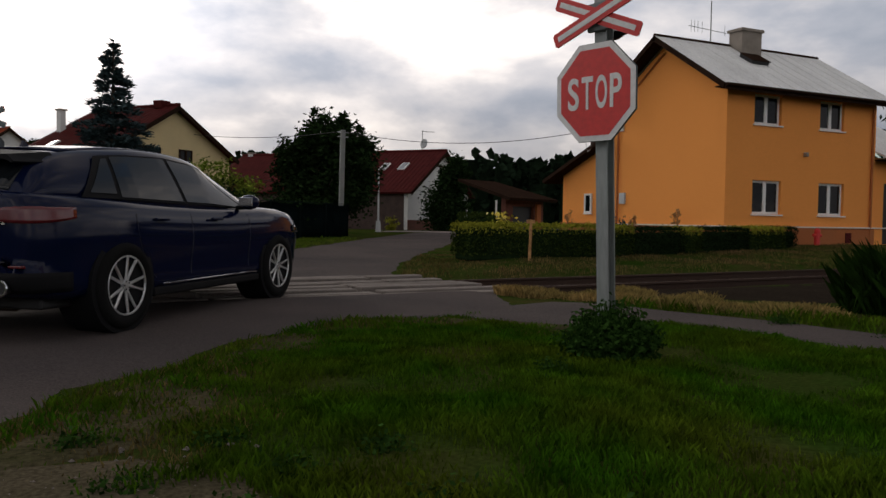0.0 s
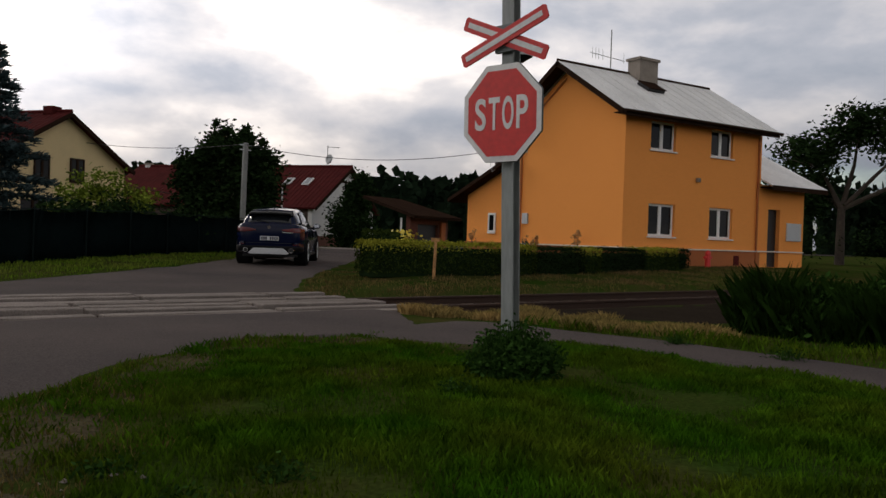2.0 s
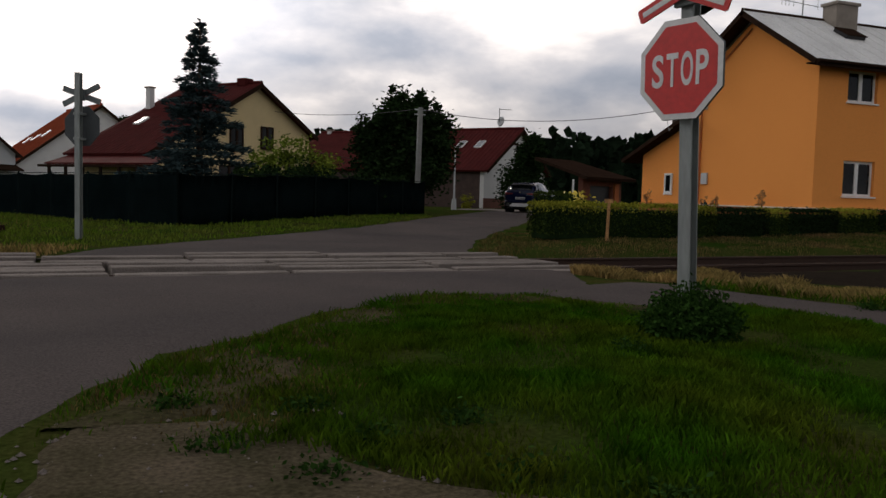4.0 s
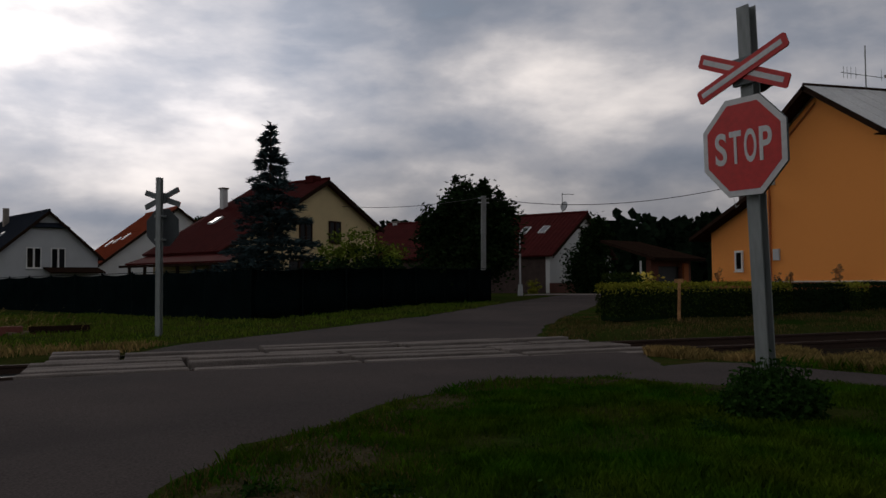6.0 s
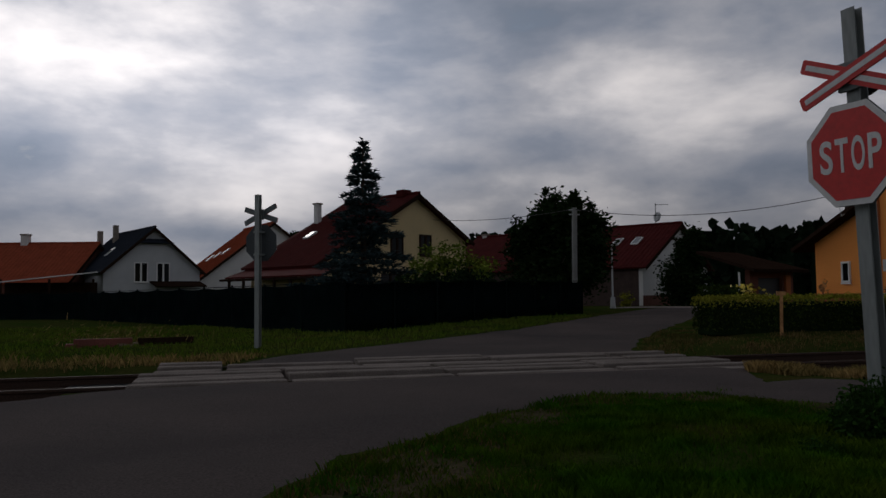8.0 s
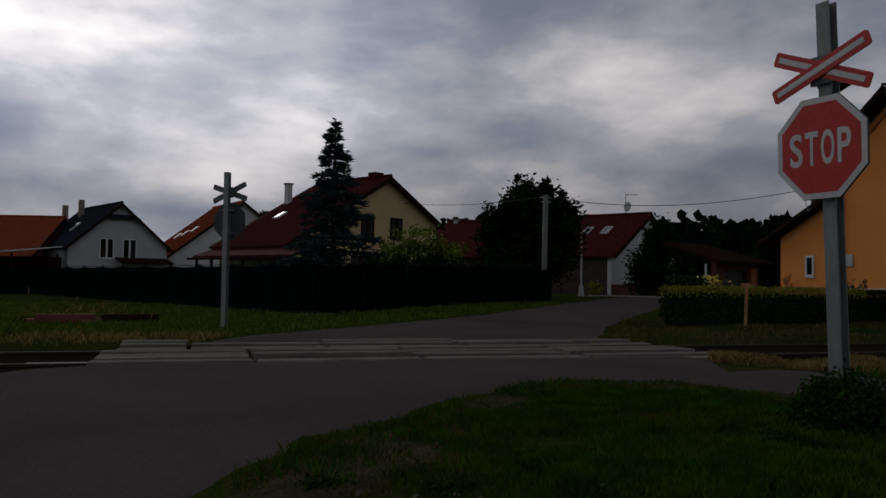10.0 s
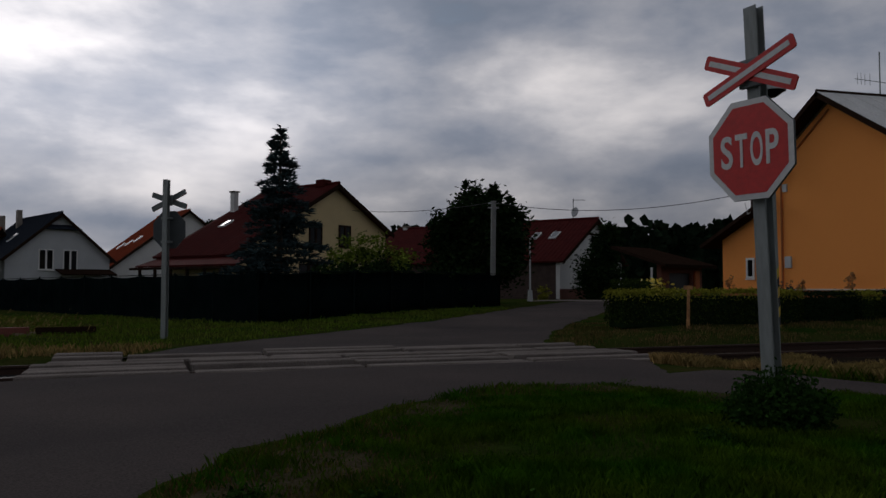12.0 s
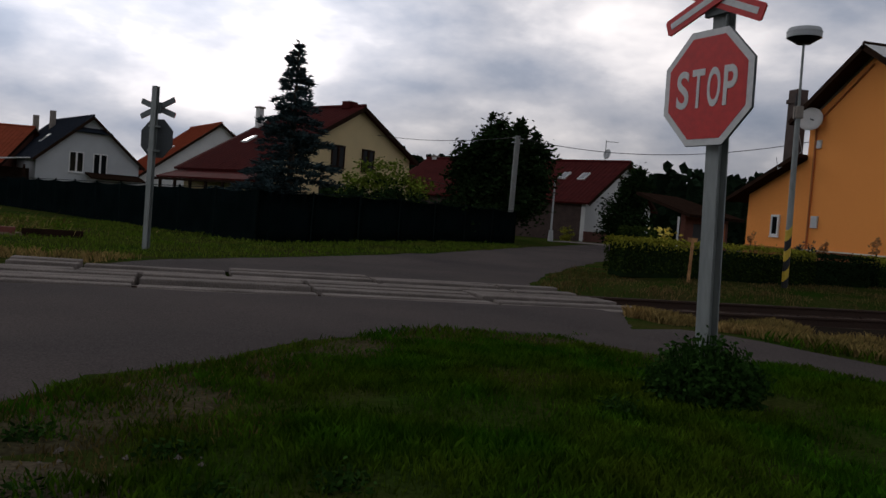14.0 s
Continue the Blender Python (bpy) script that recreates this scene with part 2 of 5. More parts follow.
    chrome=mat("chrome", (0.75, 0.76, 0.78), 0.15, 0.04, 3, 20, 0, metal=1.0),
    skid=mat("silver_skid_plate", (0.55, 0.56, 0.57), 0.4, 0.08, 5, 30, 0.03, metal=0.5),
    plastic=mat("black_plastic", (0.010, 0.010, 0.011), 0.7, 0.15, 5, 60, 0.08, spec=0.1),
    taillight=mat("tail_light_red", (0.10, 0.005, 0.009), 0.2, 0.1, 6, 30, 0, spec=0.7),
    plate=mat("number_plate", (0.62, 0.63, 0.64), 0.4, 0.05, 6, 30, 0),
    bars=mat("plate_marks", (0.05, 0.05, 0.06), 0.5, 0.1, 6, 30, 0),
)


# ---- mesh helpers ----
def part(name, bm, material, parent=None, label="", smooth=False, at=None):
    me = bpy.data.meshes.new(name)
    bm.normal_update()
    bm.to_mesh(me)
    bm.free()
    me.materials.append(material)
    if smooth:
        for p in me.polygons:
            p.use_smooth = True
    ob = new(name, me)
    if parent is not None:
        ob.parent = parent
    if at is not None:
        ob.matrix_local = at
    if label:
        ob["label"] = label
    return ob


def raw(name, verts, faces, material, parent=None, label="", smooth=False):
    me = bpy.data.meshes.new(name)
    me.from_pydata(verts, [], faces)
    me.materials.append(material)
    if smooth:
        for p in me.polygons:
            p.use_smooth = True
    ob = new(name, me)
    if parent is not None:
        ob.parent = parent
    if label:
        ob["label"] = label
    return ob


def empty(name, m, label, category, group="", kind=""):
    ob = new(name)
    ob.empty_display_size = 0.2
    ob.matrix_world = m
    return tagged(ob, label, category, group, kind)


def box(bm, x0, x1, y0, y1, z0, z1, bevel=0.0, m=None):
    r = bmesh.ops.create_cube(bm, size=1)
    s = Matrix.Translation(((x0 + x1) / 2, (y0 + y1) / 2, (z0 + z1) / 2)) @ Matrix.Diagonal((abs(x1 - x0), abs(y1 - y0), abs(z1 - z0), 1))
    bmesh.ops.transform(bm, matrix=(m or Matrix()) @ s, verts=r["verts"])
    if bevel:
        es = list({e for v in r["verts"] for e in v.link_edges})
        bmesh.ops.bevel(bm, geom=es, offset=bevel, segments=2, affect="EDGES", profile=0.5)
    return bm


def boxm(*a, **k):
    return box(bmesh.new(), *a, **k)


def rod(bm, p, q, r0, r1=None, n=8, caps=True):
    p, q = Vector(p), Vector(q)
    d = q - p
    g = bmesh.ops.create_cone(bm, cap_ends=caps, segments=n, radius1=r0, radius2=r0 if r1 is None else r1, depth=d.length)
    bmesh.ops.transform(bm, matrix=Matrix.Translation((p + q) / 2) @ d.to_track_quat("Z", "Y").to_matrix().to_4x4(), verts=g["verts"])
    return bm


def rodm(*a, **k):
    return rod(bmesh.new(), *a, **k)


def prism(outline, y0, y1, m=None, bevel=0.0):
    """A solid from an outline in x and z, between y0 and y1."""
    bm = bmesh.new()
    a = [bm.verts.new((x, y0, z)) for x, z in outline]
    b = [bm.verts.new((x, y1, z)) for x, z in outline]
    bm.faces.new(a), bm.faces.new(b[::-1])
    n = len(a)
    for i in range(n):
        bm.faces.new((a[i], b[i], b[(i + 1) % n], a[(i + 1) % n])[::-1])
    bmesh.ops.recalc_face_normals(bm, faces=bm.faces)
    if bevel:
        bmesh.ops.bevel(bm, geom=list(bm.edges), offset=bevel, segments=2, affect="EDGES", profile=0.5)
    if m is not None:
        bmesh.ops.transform(bm, matrix=m, verts=bm.verts)
    return bm


def slab(corners, thick):
    """A plate from a plane polygon, thickened downwards along its normal."""
    bm = bmesh.new()
    f = bm.faces.new([bm.verts.new(c) for c in corners])
    f.normal_update()
    if f.normal.z < 0:
        f.normal_flip()
    nrm = f.normal.copy()
    g = bmesh.ops.extrude_face_region(bm, geom=[f])
    bmesh.ops.translate(bm, vec=-nrm * thick, verts=[v for v in g["geom"] if isinstance(v, bmesh.types.BMVert)])
    bmesh.ops.recalc_face_normals(bm, faces=bm.faces)
    return bm


def sm(t):
    t = max(0.0, min(1.0, t))
    return t * t * (3 - 2 * t)


def gz(x, y):
    """Height of the ground."""
    road = 0.18 * sm((y - 9) / 16) * sm((x + 6) / 8)
    pad = 0.30 * sm((y - 0.08 * x - 7.6) / 5) * sm((x - 0.62 * y + 3.6) / 3.5)
    hollow = -0.26 * max(sm((x - 1.9) / 0.8), sm((-6.2 - x) / 0.6)) * sm((2.1 - abs(y - 0.08 * x - 5.98)) / 0.7)
    hollow = min(hollow, -0.2 * sm((1.35 - abs(y - 0.08 * x - 5.98)) / 0.3) * sm((x + 7) / 0.4) * sm((3 - x) / 0.4))
    dip = -0.03 * sm((3.9 - y + 0.08 * x) / 1.8) * sm((-0.6 - x) / 1.6) * sm((y + 1.5) / 2)
    return -0.30 + max(road, pad) + hollow + dip + 0.02 * noise.noise(Vector((x * 0.8, y * 0.8, 0)))


def spot(x, y, dz=0.0, rz=0.0):
    return pose(x, y, gz(x, y) + dz, 0, 0, rz)


# ---- ground, road, track ----
def steps(points):
    out = []
    for (a, s), (b, _) in zip(points, points[1:]):
        n = max(1, round((b - a) / s))
        out += [a + (b - a) * i / n for i in range(n)]
    return out + [points[-1][0]]


def build_ground():
    xs = steps([(-2500, 500), (-500, 60), (-80, 4), (-16, 0.5), (-8, 0.25), (8, 0.6), (30, 4), (90, 60), (500, 500), (2500, 1)])
    ys = steps([(-2500, 500), (-500, 60), (-60, 4), (-10, 0.3), (14, 0.8), (50, 5), (100, 60), (500, 500), (2500, 1)])
    verts = [(x, y, gz(x, y) if abs(x) < 90 and abs(y) < 100 else -0.3 + 0.18 * (y > 30)) for y in ys for x in xs]
    w = len(xs)
    faces = [(j * w + i, j * w + i + 1, (j + 1) * w + i + 1, (j + 1) * w + i) for j in range(len(ys) - 1) for i in range(w - 1)]
    tagged(raw("ground", verts, faces, M["grass"], smooth=True), "mown green grass verge with worn dry patches", "ground", kind="structure")


def strip(name, rows, material, label, category, lift=0.022, cols=14, step=0.35, ragged=0.10, kind="structure"):
    """A sheet laid on the ground between pairs of edge points, with uneven edges."""
    fine = []
    for (a, b), (c, d) in zip(rows, rows[1:]):
        n = max(1, int(max(math.dist(a, c), math.dist(b, d)) / step))
        n = min(n, 60)
        for i in range(n):
            f = i / n
            fine.append(((a[0] + (c[0] - a[0]) * f, a[1] + (c[1] - a[1]) * f), (b[0] + (d[0] - b[0]) * f, b[1] + (d[1] - b[1]) * f)))
    fine.append(rows[-1])
    verts, faces = [], []
    for a, b in fine:
        a, b = Vector(a), Vector(b)
        u = (b - a).normalized()
        a = a + u * ragged * (noise.noise(Vector((a.x * 1.7, a.y * 1.7, 4))) + 0.5 * noise.noise(Vector((a.x * 6, a.y * 6, 4))))
        b = b + u * ragged * (noise.noise(Vector((b.x * 1.7, b.y * 1.7, 7))) + 0.5 * noise.noise(Vector((b.x * 6, b.y * 6, 4))))
        for i in range(cols + 1):
            p = a + (b - a) * (i / cols)
            edge = -0.03 if i in (0, cols) else 0
            verts.append((p.x, p.y, gz(p.x, p.y) + lift + edge))
    w = cols + 1
    for j in range(len(fine) - 1):
        for i in range(cols):
            faces.append((j * w + i, j * w + i + 1, (j + 1) * w + i + 1, (j + 1) * w + i))
    return tagged(raw(name, verts, faces, material, smooth=True), label, category, kind=kind)


TRACK = pose(-1.7, 5.85, 0, 0, 0, 4.6)     # track frame: x along the rails, y across


def track_point(u, v, z=0.0):
    return TRACK @ Vector((u, v, z))


def build_road():
    e = [track_point(u, -1.42) for u in (-4.3, 3.4)]
    strip("road", [((-14, -40), (-6.5, -40)), ((-12, -14), (-5.4, -14)), ((-11, -5), (-4.75, -5)), ((-10, -1.5), (-3.97, -0.94)), ((-9, 0.5), (-3.42, 0.27)),
                   ((-8.2, 1.8), (-2.79, 0.86)), ((-7.6, 2.5), (-2.19, 1.75)), ((-7.2, 3.0), (-1.07, 2.41)), ((-6.9, 3.5), (0.0, 2.25)),
                   ((-6.6, 3.9), (1.2, 3.0)), ((e[0].x - 0.3, e[0].y + 0.05), (e[1].x + 0.1, e[1].y + 0.05))],
          M["asphalt"], "worn grey-brown asphalt road before the level crossing", "road")
    e = [track_point(u, 1.42) for u in (-3.2, 3.4)]
    strip("road", [((e[0].x, e[0].y - 0.05), (e[1].x, e[1].y - 0.05)), ((-4.3, 8.7), (1.75, 8.0)), ((-2.1, 11.5), (2.9, 10.5)), ((1.7, 15.9), (4.7, 13.7)),
                   ((5.6, 21.4), (8.0, 18.6)), ((9, 26.8), (11.5, 24.2)), ((13.5, 34.3), (16, 31.4)), ((22, 42), (24, 38.6)), ((36, 48), (37, 44.5)), ((120, 72), (120, 67))],
          M["asphalt"], "narrow asphalt village road beyond the crossing", "road")
    strip("path", [((-0.1, 2.2), (1.2, 3.05)), ((0.25, 1.35), (1.75, 3.3)), ((0.74, 1.26), (2.0, 3.05)), ((1.62, 1.2), (2.42, 2.1)), ((1.95, 0.6), (2.75, 1.0)), ((2.15, -0.6), (2.97, 0)),
                   ((2.3, -2.5), (3.25, -2.2)), ((2.5, -9), (3.6, -9))],
          M["asphalt"], "patchy asphalt footpath branching off beside the track", "path", lift=0.026, cols=8)
    strip("dirt", [((-5.3, -9), (-3.2, -9)), ((-5.0, -5.5), (-2.6, -5.5)), ((-4.75, -3.6), (-2.35, -3.6)), ((-4.4, -2.6), (-2.45, -2.6)), ((-4.1, -1.9), (-2.8, -2.0)), ((-3.95, -1.35), (-3.45, -1.4))],
          M["dirt"], "bare dirt patch with gravel at the roadside", "ground", lift=0.012, cols=10, ragged=0.35)
    strip("verge_dirt", [((-4.05, -1.35), (-3.75, -1.4)), ((-3.95, -1.0), (-3.3, -1.2)), ((-3.75, -0.4), (-3.0, -0.9)), ((-3.35, 0.35), (-2.75, -0.1)), ((-2.75, 0.95), (-2.3, 0.45)), ((-2.1, 1.8), (-1.75, 1.3)), ((-1.0, 2.42), (-0.95, 2.0)), ((0.0, 2.2), (-0.2, 1.85)), ((0.7, 1.3), (0.4, 1.1))],
          M["verge"], "worn earth along the edge of the asphalt", "ground", lift=0.016, cols=5, ragged=0.22)
    strip("trackside_soil", [((1.85, 5.0), (2.1, 4.75)), ((2.9, 5.2), (2.75, 4.25)), ((5.0, 5.2), (3.35, 3.4)), ((8.5, 5.4), (4.5, 1.9)), ((14, 5.8), (7.0, 0.6)), ((30, 7.0), (16, -2)), ((60, 9.5), (40, -3))],
          M["soil"], "dark bare soil between path and track", "ground", lift=0.008, cols=8, ragged=0.25)
    strip("yard", [((12.5, 37.5), (17, 33.5)), ((15, 41), (21, 37.5))], M["concrete"], "pale paved yard entrance", "pavement", lift=0.03, cols=4)


def build_track():
    rails = empty("railway_track", TRACK, "rusty single railway track on sleepers in dark ballast", "railway track", kind="structure")
    prof = [(-0.07, -0.17), (0.07, -0.17), (0.07, -0.155), (0.012, -0.13), (0.012, -0.045), (0.036, -0.03), (0.036, 0.0), (-0.036, 0.0), (-0.036, -0.03), (-0.012, -0.045), (-0.012, -0.13), (-0.07, -0.155)]
    for v in (-0.753, 0.753):
        part("rail", prism(prof, -70, 110, pose(0, v, -0.318, 0, 0, -90)), M["rail"], rails)
    bm = boxm(-0.12, 0.12, -1.3, 1.3, -0.61, -0.45, 0.01)
    first = part("sleeper", bm, M["sleeper"], rails)
    for u in [4.4 + 0.62 * i for i in range(80)] + [-5.4 - 0.62 * i for i in range(40)]:
        o = bpy.data.objects.new("sleeper", first.data)
        scene.collection.objects.link(o)
        o.parent, o.location = rails, (u, 0, 0)
    # ballast: a low bed with many loose stones
    rng = random.Random(4)
    verts, faces = [], []
    for k in range(9000):
        u = rng.uniform(3.9, 22) if k % 4 else rng.uniform(-26, -5.2)
        v = rng.gauss(0, 0.95)
        if abs(v) > 1.9:
            continue
        r = rng.uniform(0.025, 0.06)
        z = -0.46 - 0.05 * abs(v) + rng.uniform(-0.01, 0.02)
        a0 = rng.uniform(0, 6)
        i = len(verts)
        verts += [(u + r * math.cos(a0 + a) * rng.uniform(0.7, 1.2), v + r * math.sin(a0 + a) * rng.uniform(0.7, 1.2), z + rng.uniform(-0.01, 0.01)) for a in (0, 1.6, 3.1, 4.7)]
        verts += [(u + rng.uniform(-0.3, 0.3) * r, v + rng.uniform(-0.3, 0.3) * r, z + r * rng.uniform(0.6, 1.0))]
        faces += [(i, i + 1, i + 4), (i + 1, i + 2, i + 4), (i + 2, i + 3, i + 4), (i + 3, i, i + 4)]
    tagged(raw("ballast_stones", verts, faces, M["ballast"], rails), kind="stuff")
    bed = bmesh.new()
    for u0, u1 in ((3.5, 100), (-60, -4.6)):
        box(bed, u0, u1, -1.7, 1.7, -0.8, -0.485)
    part("ballast_bed", bed, M["ballast"], rails)
    # the crossing: concrete slabs outside and between the rails
    rng = random.Random(9)
    cross = empty("level_crossing", TRACK, "worn concrete slab level crossing with dark rail gaps", "level crossing", kind="structure")
    for lanes, (v0, v1) in enumerate(((-1.45, -1.20), (-1.15, -0.93), (-0.58, -0.31), (-0.27, -0.02), (0.02, 0.27), (0.31, 0.58), (0.93, 1.15), (1.20, 1.45))):
        cuts = [-4.15, -2.36, -0.38, 1.75, 3.75] if lanes < 5 else [-4.0, -3.1, -1.3, 0.7, 2.6, 3.6]
        for a, b in zip(cuts, cuts[1:]):
            part("slab", boxm(a + 0.032, b - 0.032, v0, v1, -0.42, (-0.285, -0.272, -0.262, -0.262, -0.258, -0.258, -0.255, -0.252)[lanes] + rng.uniform(-0.014, 0.012), 0.016), M["concrete"], cross,
                 at=pose(0, 0, 0, rng.uniform(-0.7, 0.7), rng.uniform(-0.3, 0.3), rng.uniform(-0.4, 0.4)))
    part("gap_filling", boxm(-5.0, 3.9, -1.38, 1.38, -0.55, -0.43), M["black"], cross)


build_ground()
build_road()
build_track()


# ---- signs ----
def octagon(across, depth, y, bevel=0.0):
    r = across / 2 / math.cos(math.pi / 8)
    return prism([(r * math.cos(math.pi / 8 + k * math.pi / 4), r * math.sin(math.pi / 8 + k * math.pi / 4)) for k in range(8)], y, y + depth, bevel=bevel)


def letters(word, height, width, depth, parent, material):
    """Each letter is a plate of its own, made with the built-in font."""
    shapes = []
    for ch in word:
        cu = bpy.data.curves.new("letter", "FONT")
        cu.body, cu.size, cu.extrude, cu.offset, cu.align_x = ch, 1.0, 0.004, 0.018, "CENTER"
        ob = new("letter", cu)
        me = bpy.data.meshes.new_from_object(ob.evaluated_get(bpy.context.evaluated_depsgraph_get()))
        bpy.data.objects.remove(ob)
        shapes.append(me)
    pitch = width / len(word)
    for k, me in enumerate(shapes):
        co = np.array([v.co for v in me.vertices])
        lo, hi = co.min(0), co.max(0)
        wide = pitch * 0.80
        for v in me.vertices:
            x = (v.co.x - (lo[0] + hi[0]) / 2) / (hi[0] - lo[0]) * wide
            z = ((v.co.y - lo[1]) / (hi[1] - lo[1]) - 0.5) * height
            v.co = ((k - (len(word) - 1) / 2) * pitch + x, -depth - v.co.z * 0.5, z)
        me.materials.append(material)
        o = new("letter", me)
        o.parent = parent


def warning_post(m, label, arms=20.9, h=2.94):
    """Channel post with a diagonal cross and a stop sign; the signs face local -y."""
    post = empty("crossing_sign_post", m, label, "road sign", "crossing sign posts")
    part_at = {"sign": pose(0.024, -0.122, 1.911, 0, 1.0, 0.9), "cross": 2.459}
    prof = [(-0.062, -0.05), (0.062, -0.05), (0.062, -0.041), (0.006, -0.041), (0.006, 0.041), (0.062, 0.041), (0.062, 0.05), (-0.062, 0.05), (-0.062, 0.041), (-0.006, 0.041), (-0.006, -0.041), (-0.062, -0.041)]
    bm = prism(prof, 0, h + 0.25, pose(0, 0, 0, 90, 0, 0) @ Matrix.Diagonal((0.84, 1, -0.84, 1)))
    bmesh.ops.recalc_face_normals(bm, faces=bm.faces)
    zs = [v.co.z for v in bm.verts]
    bmesh.ops.translate(bm, vec=(0, 0, -min(zs) - 0.25), verts=bm.verts)
    part("post", bm, M["zinc"], post, "grey galvanised channel post")
    part("stop_sign", octagon(0.70, 0.018, -0.018, 0.003), M["signdark"], post, "red octagonal stop sign with white rim", at=part_at["sign"])
    plate = [o for o in post.children if o.name.startswith("stop_sign")][0]
    rim = part("rim", octagon(0.694, 0.004, -0.022), M["white"], plate)
    part("face", octagon(0.612, 0.003, -0.025), M["red"], plate)
    letters("STOP", 0.235, 0.50, 0.027, plate, M["white"])
    for z in (1.68, 2.12):
        part("clamp", boxm(-0.075, 0.075, -0.115, 0.05, z - 0.02, z + 0.02, 0.004), M["zinc"], post)
    part("cross_plate", boxm(-0.10, 0.10, -0.085, -0.05, -0.10, 0.10, 0.004), M["signback"], post, at=pose(0.015, 0, part_at["cross"]))
    for k, a in enumerate((arms, -arms)):
        y = -0.092 - 0.016 * k
        tip = [(-0.405, -0.04), (-0.39, -0.052), (0.39, -0.052), (0.405, -0.04), (0.405, 0.04), (0.39, 0.052), (-0.39, 0.052), (-0.405, 0.04)]
        arm = part("cross_arm", prism(tip, -0.012, 0.0), M["red"], post, "red cross arm with a white stripe", at=pose(0.015, y, part_at["cross"], 0, a + 2.7, 0))
        part("arm_back", prism(tip, 0.0005, 0.003), M["signback"], arm)
        part("stripe", boxm(-0.365, 0.365, -0.015, -0.0115, -0.019, 0.019), M["white"], arm)
    return post


warning_post(pose(0.031, 0.024, -0.31, 1.56, -0.97, -75.3), "grey channel post with red stop sign and white-striped red warning cross")
warning_post(pose(-4.66, 11.03, -0.19, 0, 0, 146), "grey channel post with stop sign and cross seen from behind", h=2.84)


# ---- orange house ----
def window_unit(parent, x0, x1, y, z0, z1, sash=2, sill=True, curtain=False, frame_mat="pvc", depth=0.10, name="window", m=None):
    """A window in a wall that faces -y, set back from the face y; m turns it."""
    w = part(name, bmesh.new(), M[frame_mat], parent)
    w.matrix_local = m or Matrix()
    yb = y + depth
    bars = bmesh.new()
    t = 0.075
    for a, b, c, d in ((x0, x1, z0, z0 + t), (x0, x1, z1 - t, z1), (x0, x0 + t, z0 + t, z1 - t), (x1 - t, x1, z0 + t, z1 - t)):
        box(bars, a, b, yb - 0.03, yb + 0.04, c, d, 0.006)
    for i in range(1, sash):
        c = x0 + (x1 - x0) * i / sash
        box(bars, c - 0.07, c + 0.07, yb - 0.035, yb + 0.04, z0 + t, z1 - t, 0.006)
    part("frame", bars, M[frame_mat], w)
    for i in range(sash):
        a, b = x0 + (x1 - x0) * i / sash + 0.05, x0 + (x1 - x0) * (i + 1) / sash - 0.05
        part("pane", boxm(a, b, yb, yb + 0.012, z0 + t, z1 - t), M["glass"], w)
    if curtain:
        bm = bmesh.new()
        for i in range(5):
            c = (x0 + x1) / 2 + (i - 2) * 0.06
            rod(bm, (c, yb + 0.10, z0 + 0.1), (c + 0.02, yb + 0.10, z1 - 0.1), 0.035, n=6)
        part("curtain", bm, M["curtain"], w)
    if sill:
        part("sill", boxm(x0 - 0.05, x1 + 0.05, y - 0.06, yb, z0 - 0.05, z0 - 0.005, 0.008), M[frame_mat], w)
    return w


def wall_with_holes(x0, x1, z0, z1, y, thick, holes):
    """A wall facing -y with rectangular holes (x0, x1, z0, z1)."""
    bm = bmesh.new()
    xs = sorted({x0, x1, *[v for h in holes for v in h[:2]]})
    zs = sorted({z0, z1, *[v for h in holes for v in h[2:]]})
    for a, b in zip(xs, xs[1:]):
        for c, d in zip(zs, zs[1:]):
            if any(h[0] <= a and b <= h[1] and h[2] <= c and d <= h[3] for h in holes):
                continue
            box(bm, a, b, y, y + thick, c, d)
    bmesh.ops.remove_doubles(bm, verts=bm.verts, dist=0.0005)
    return bm


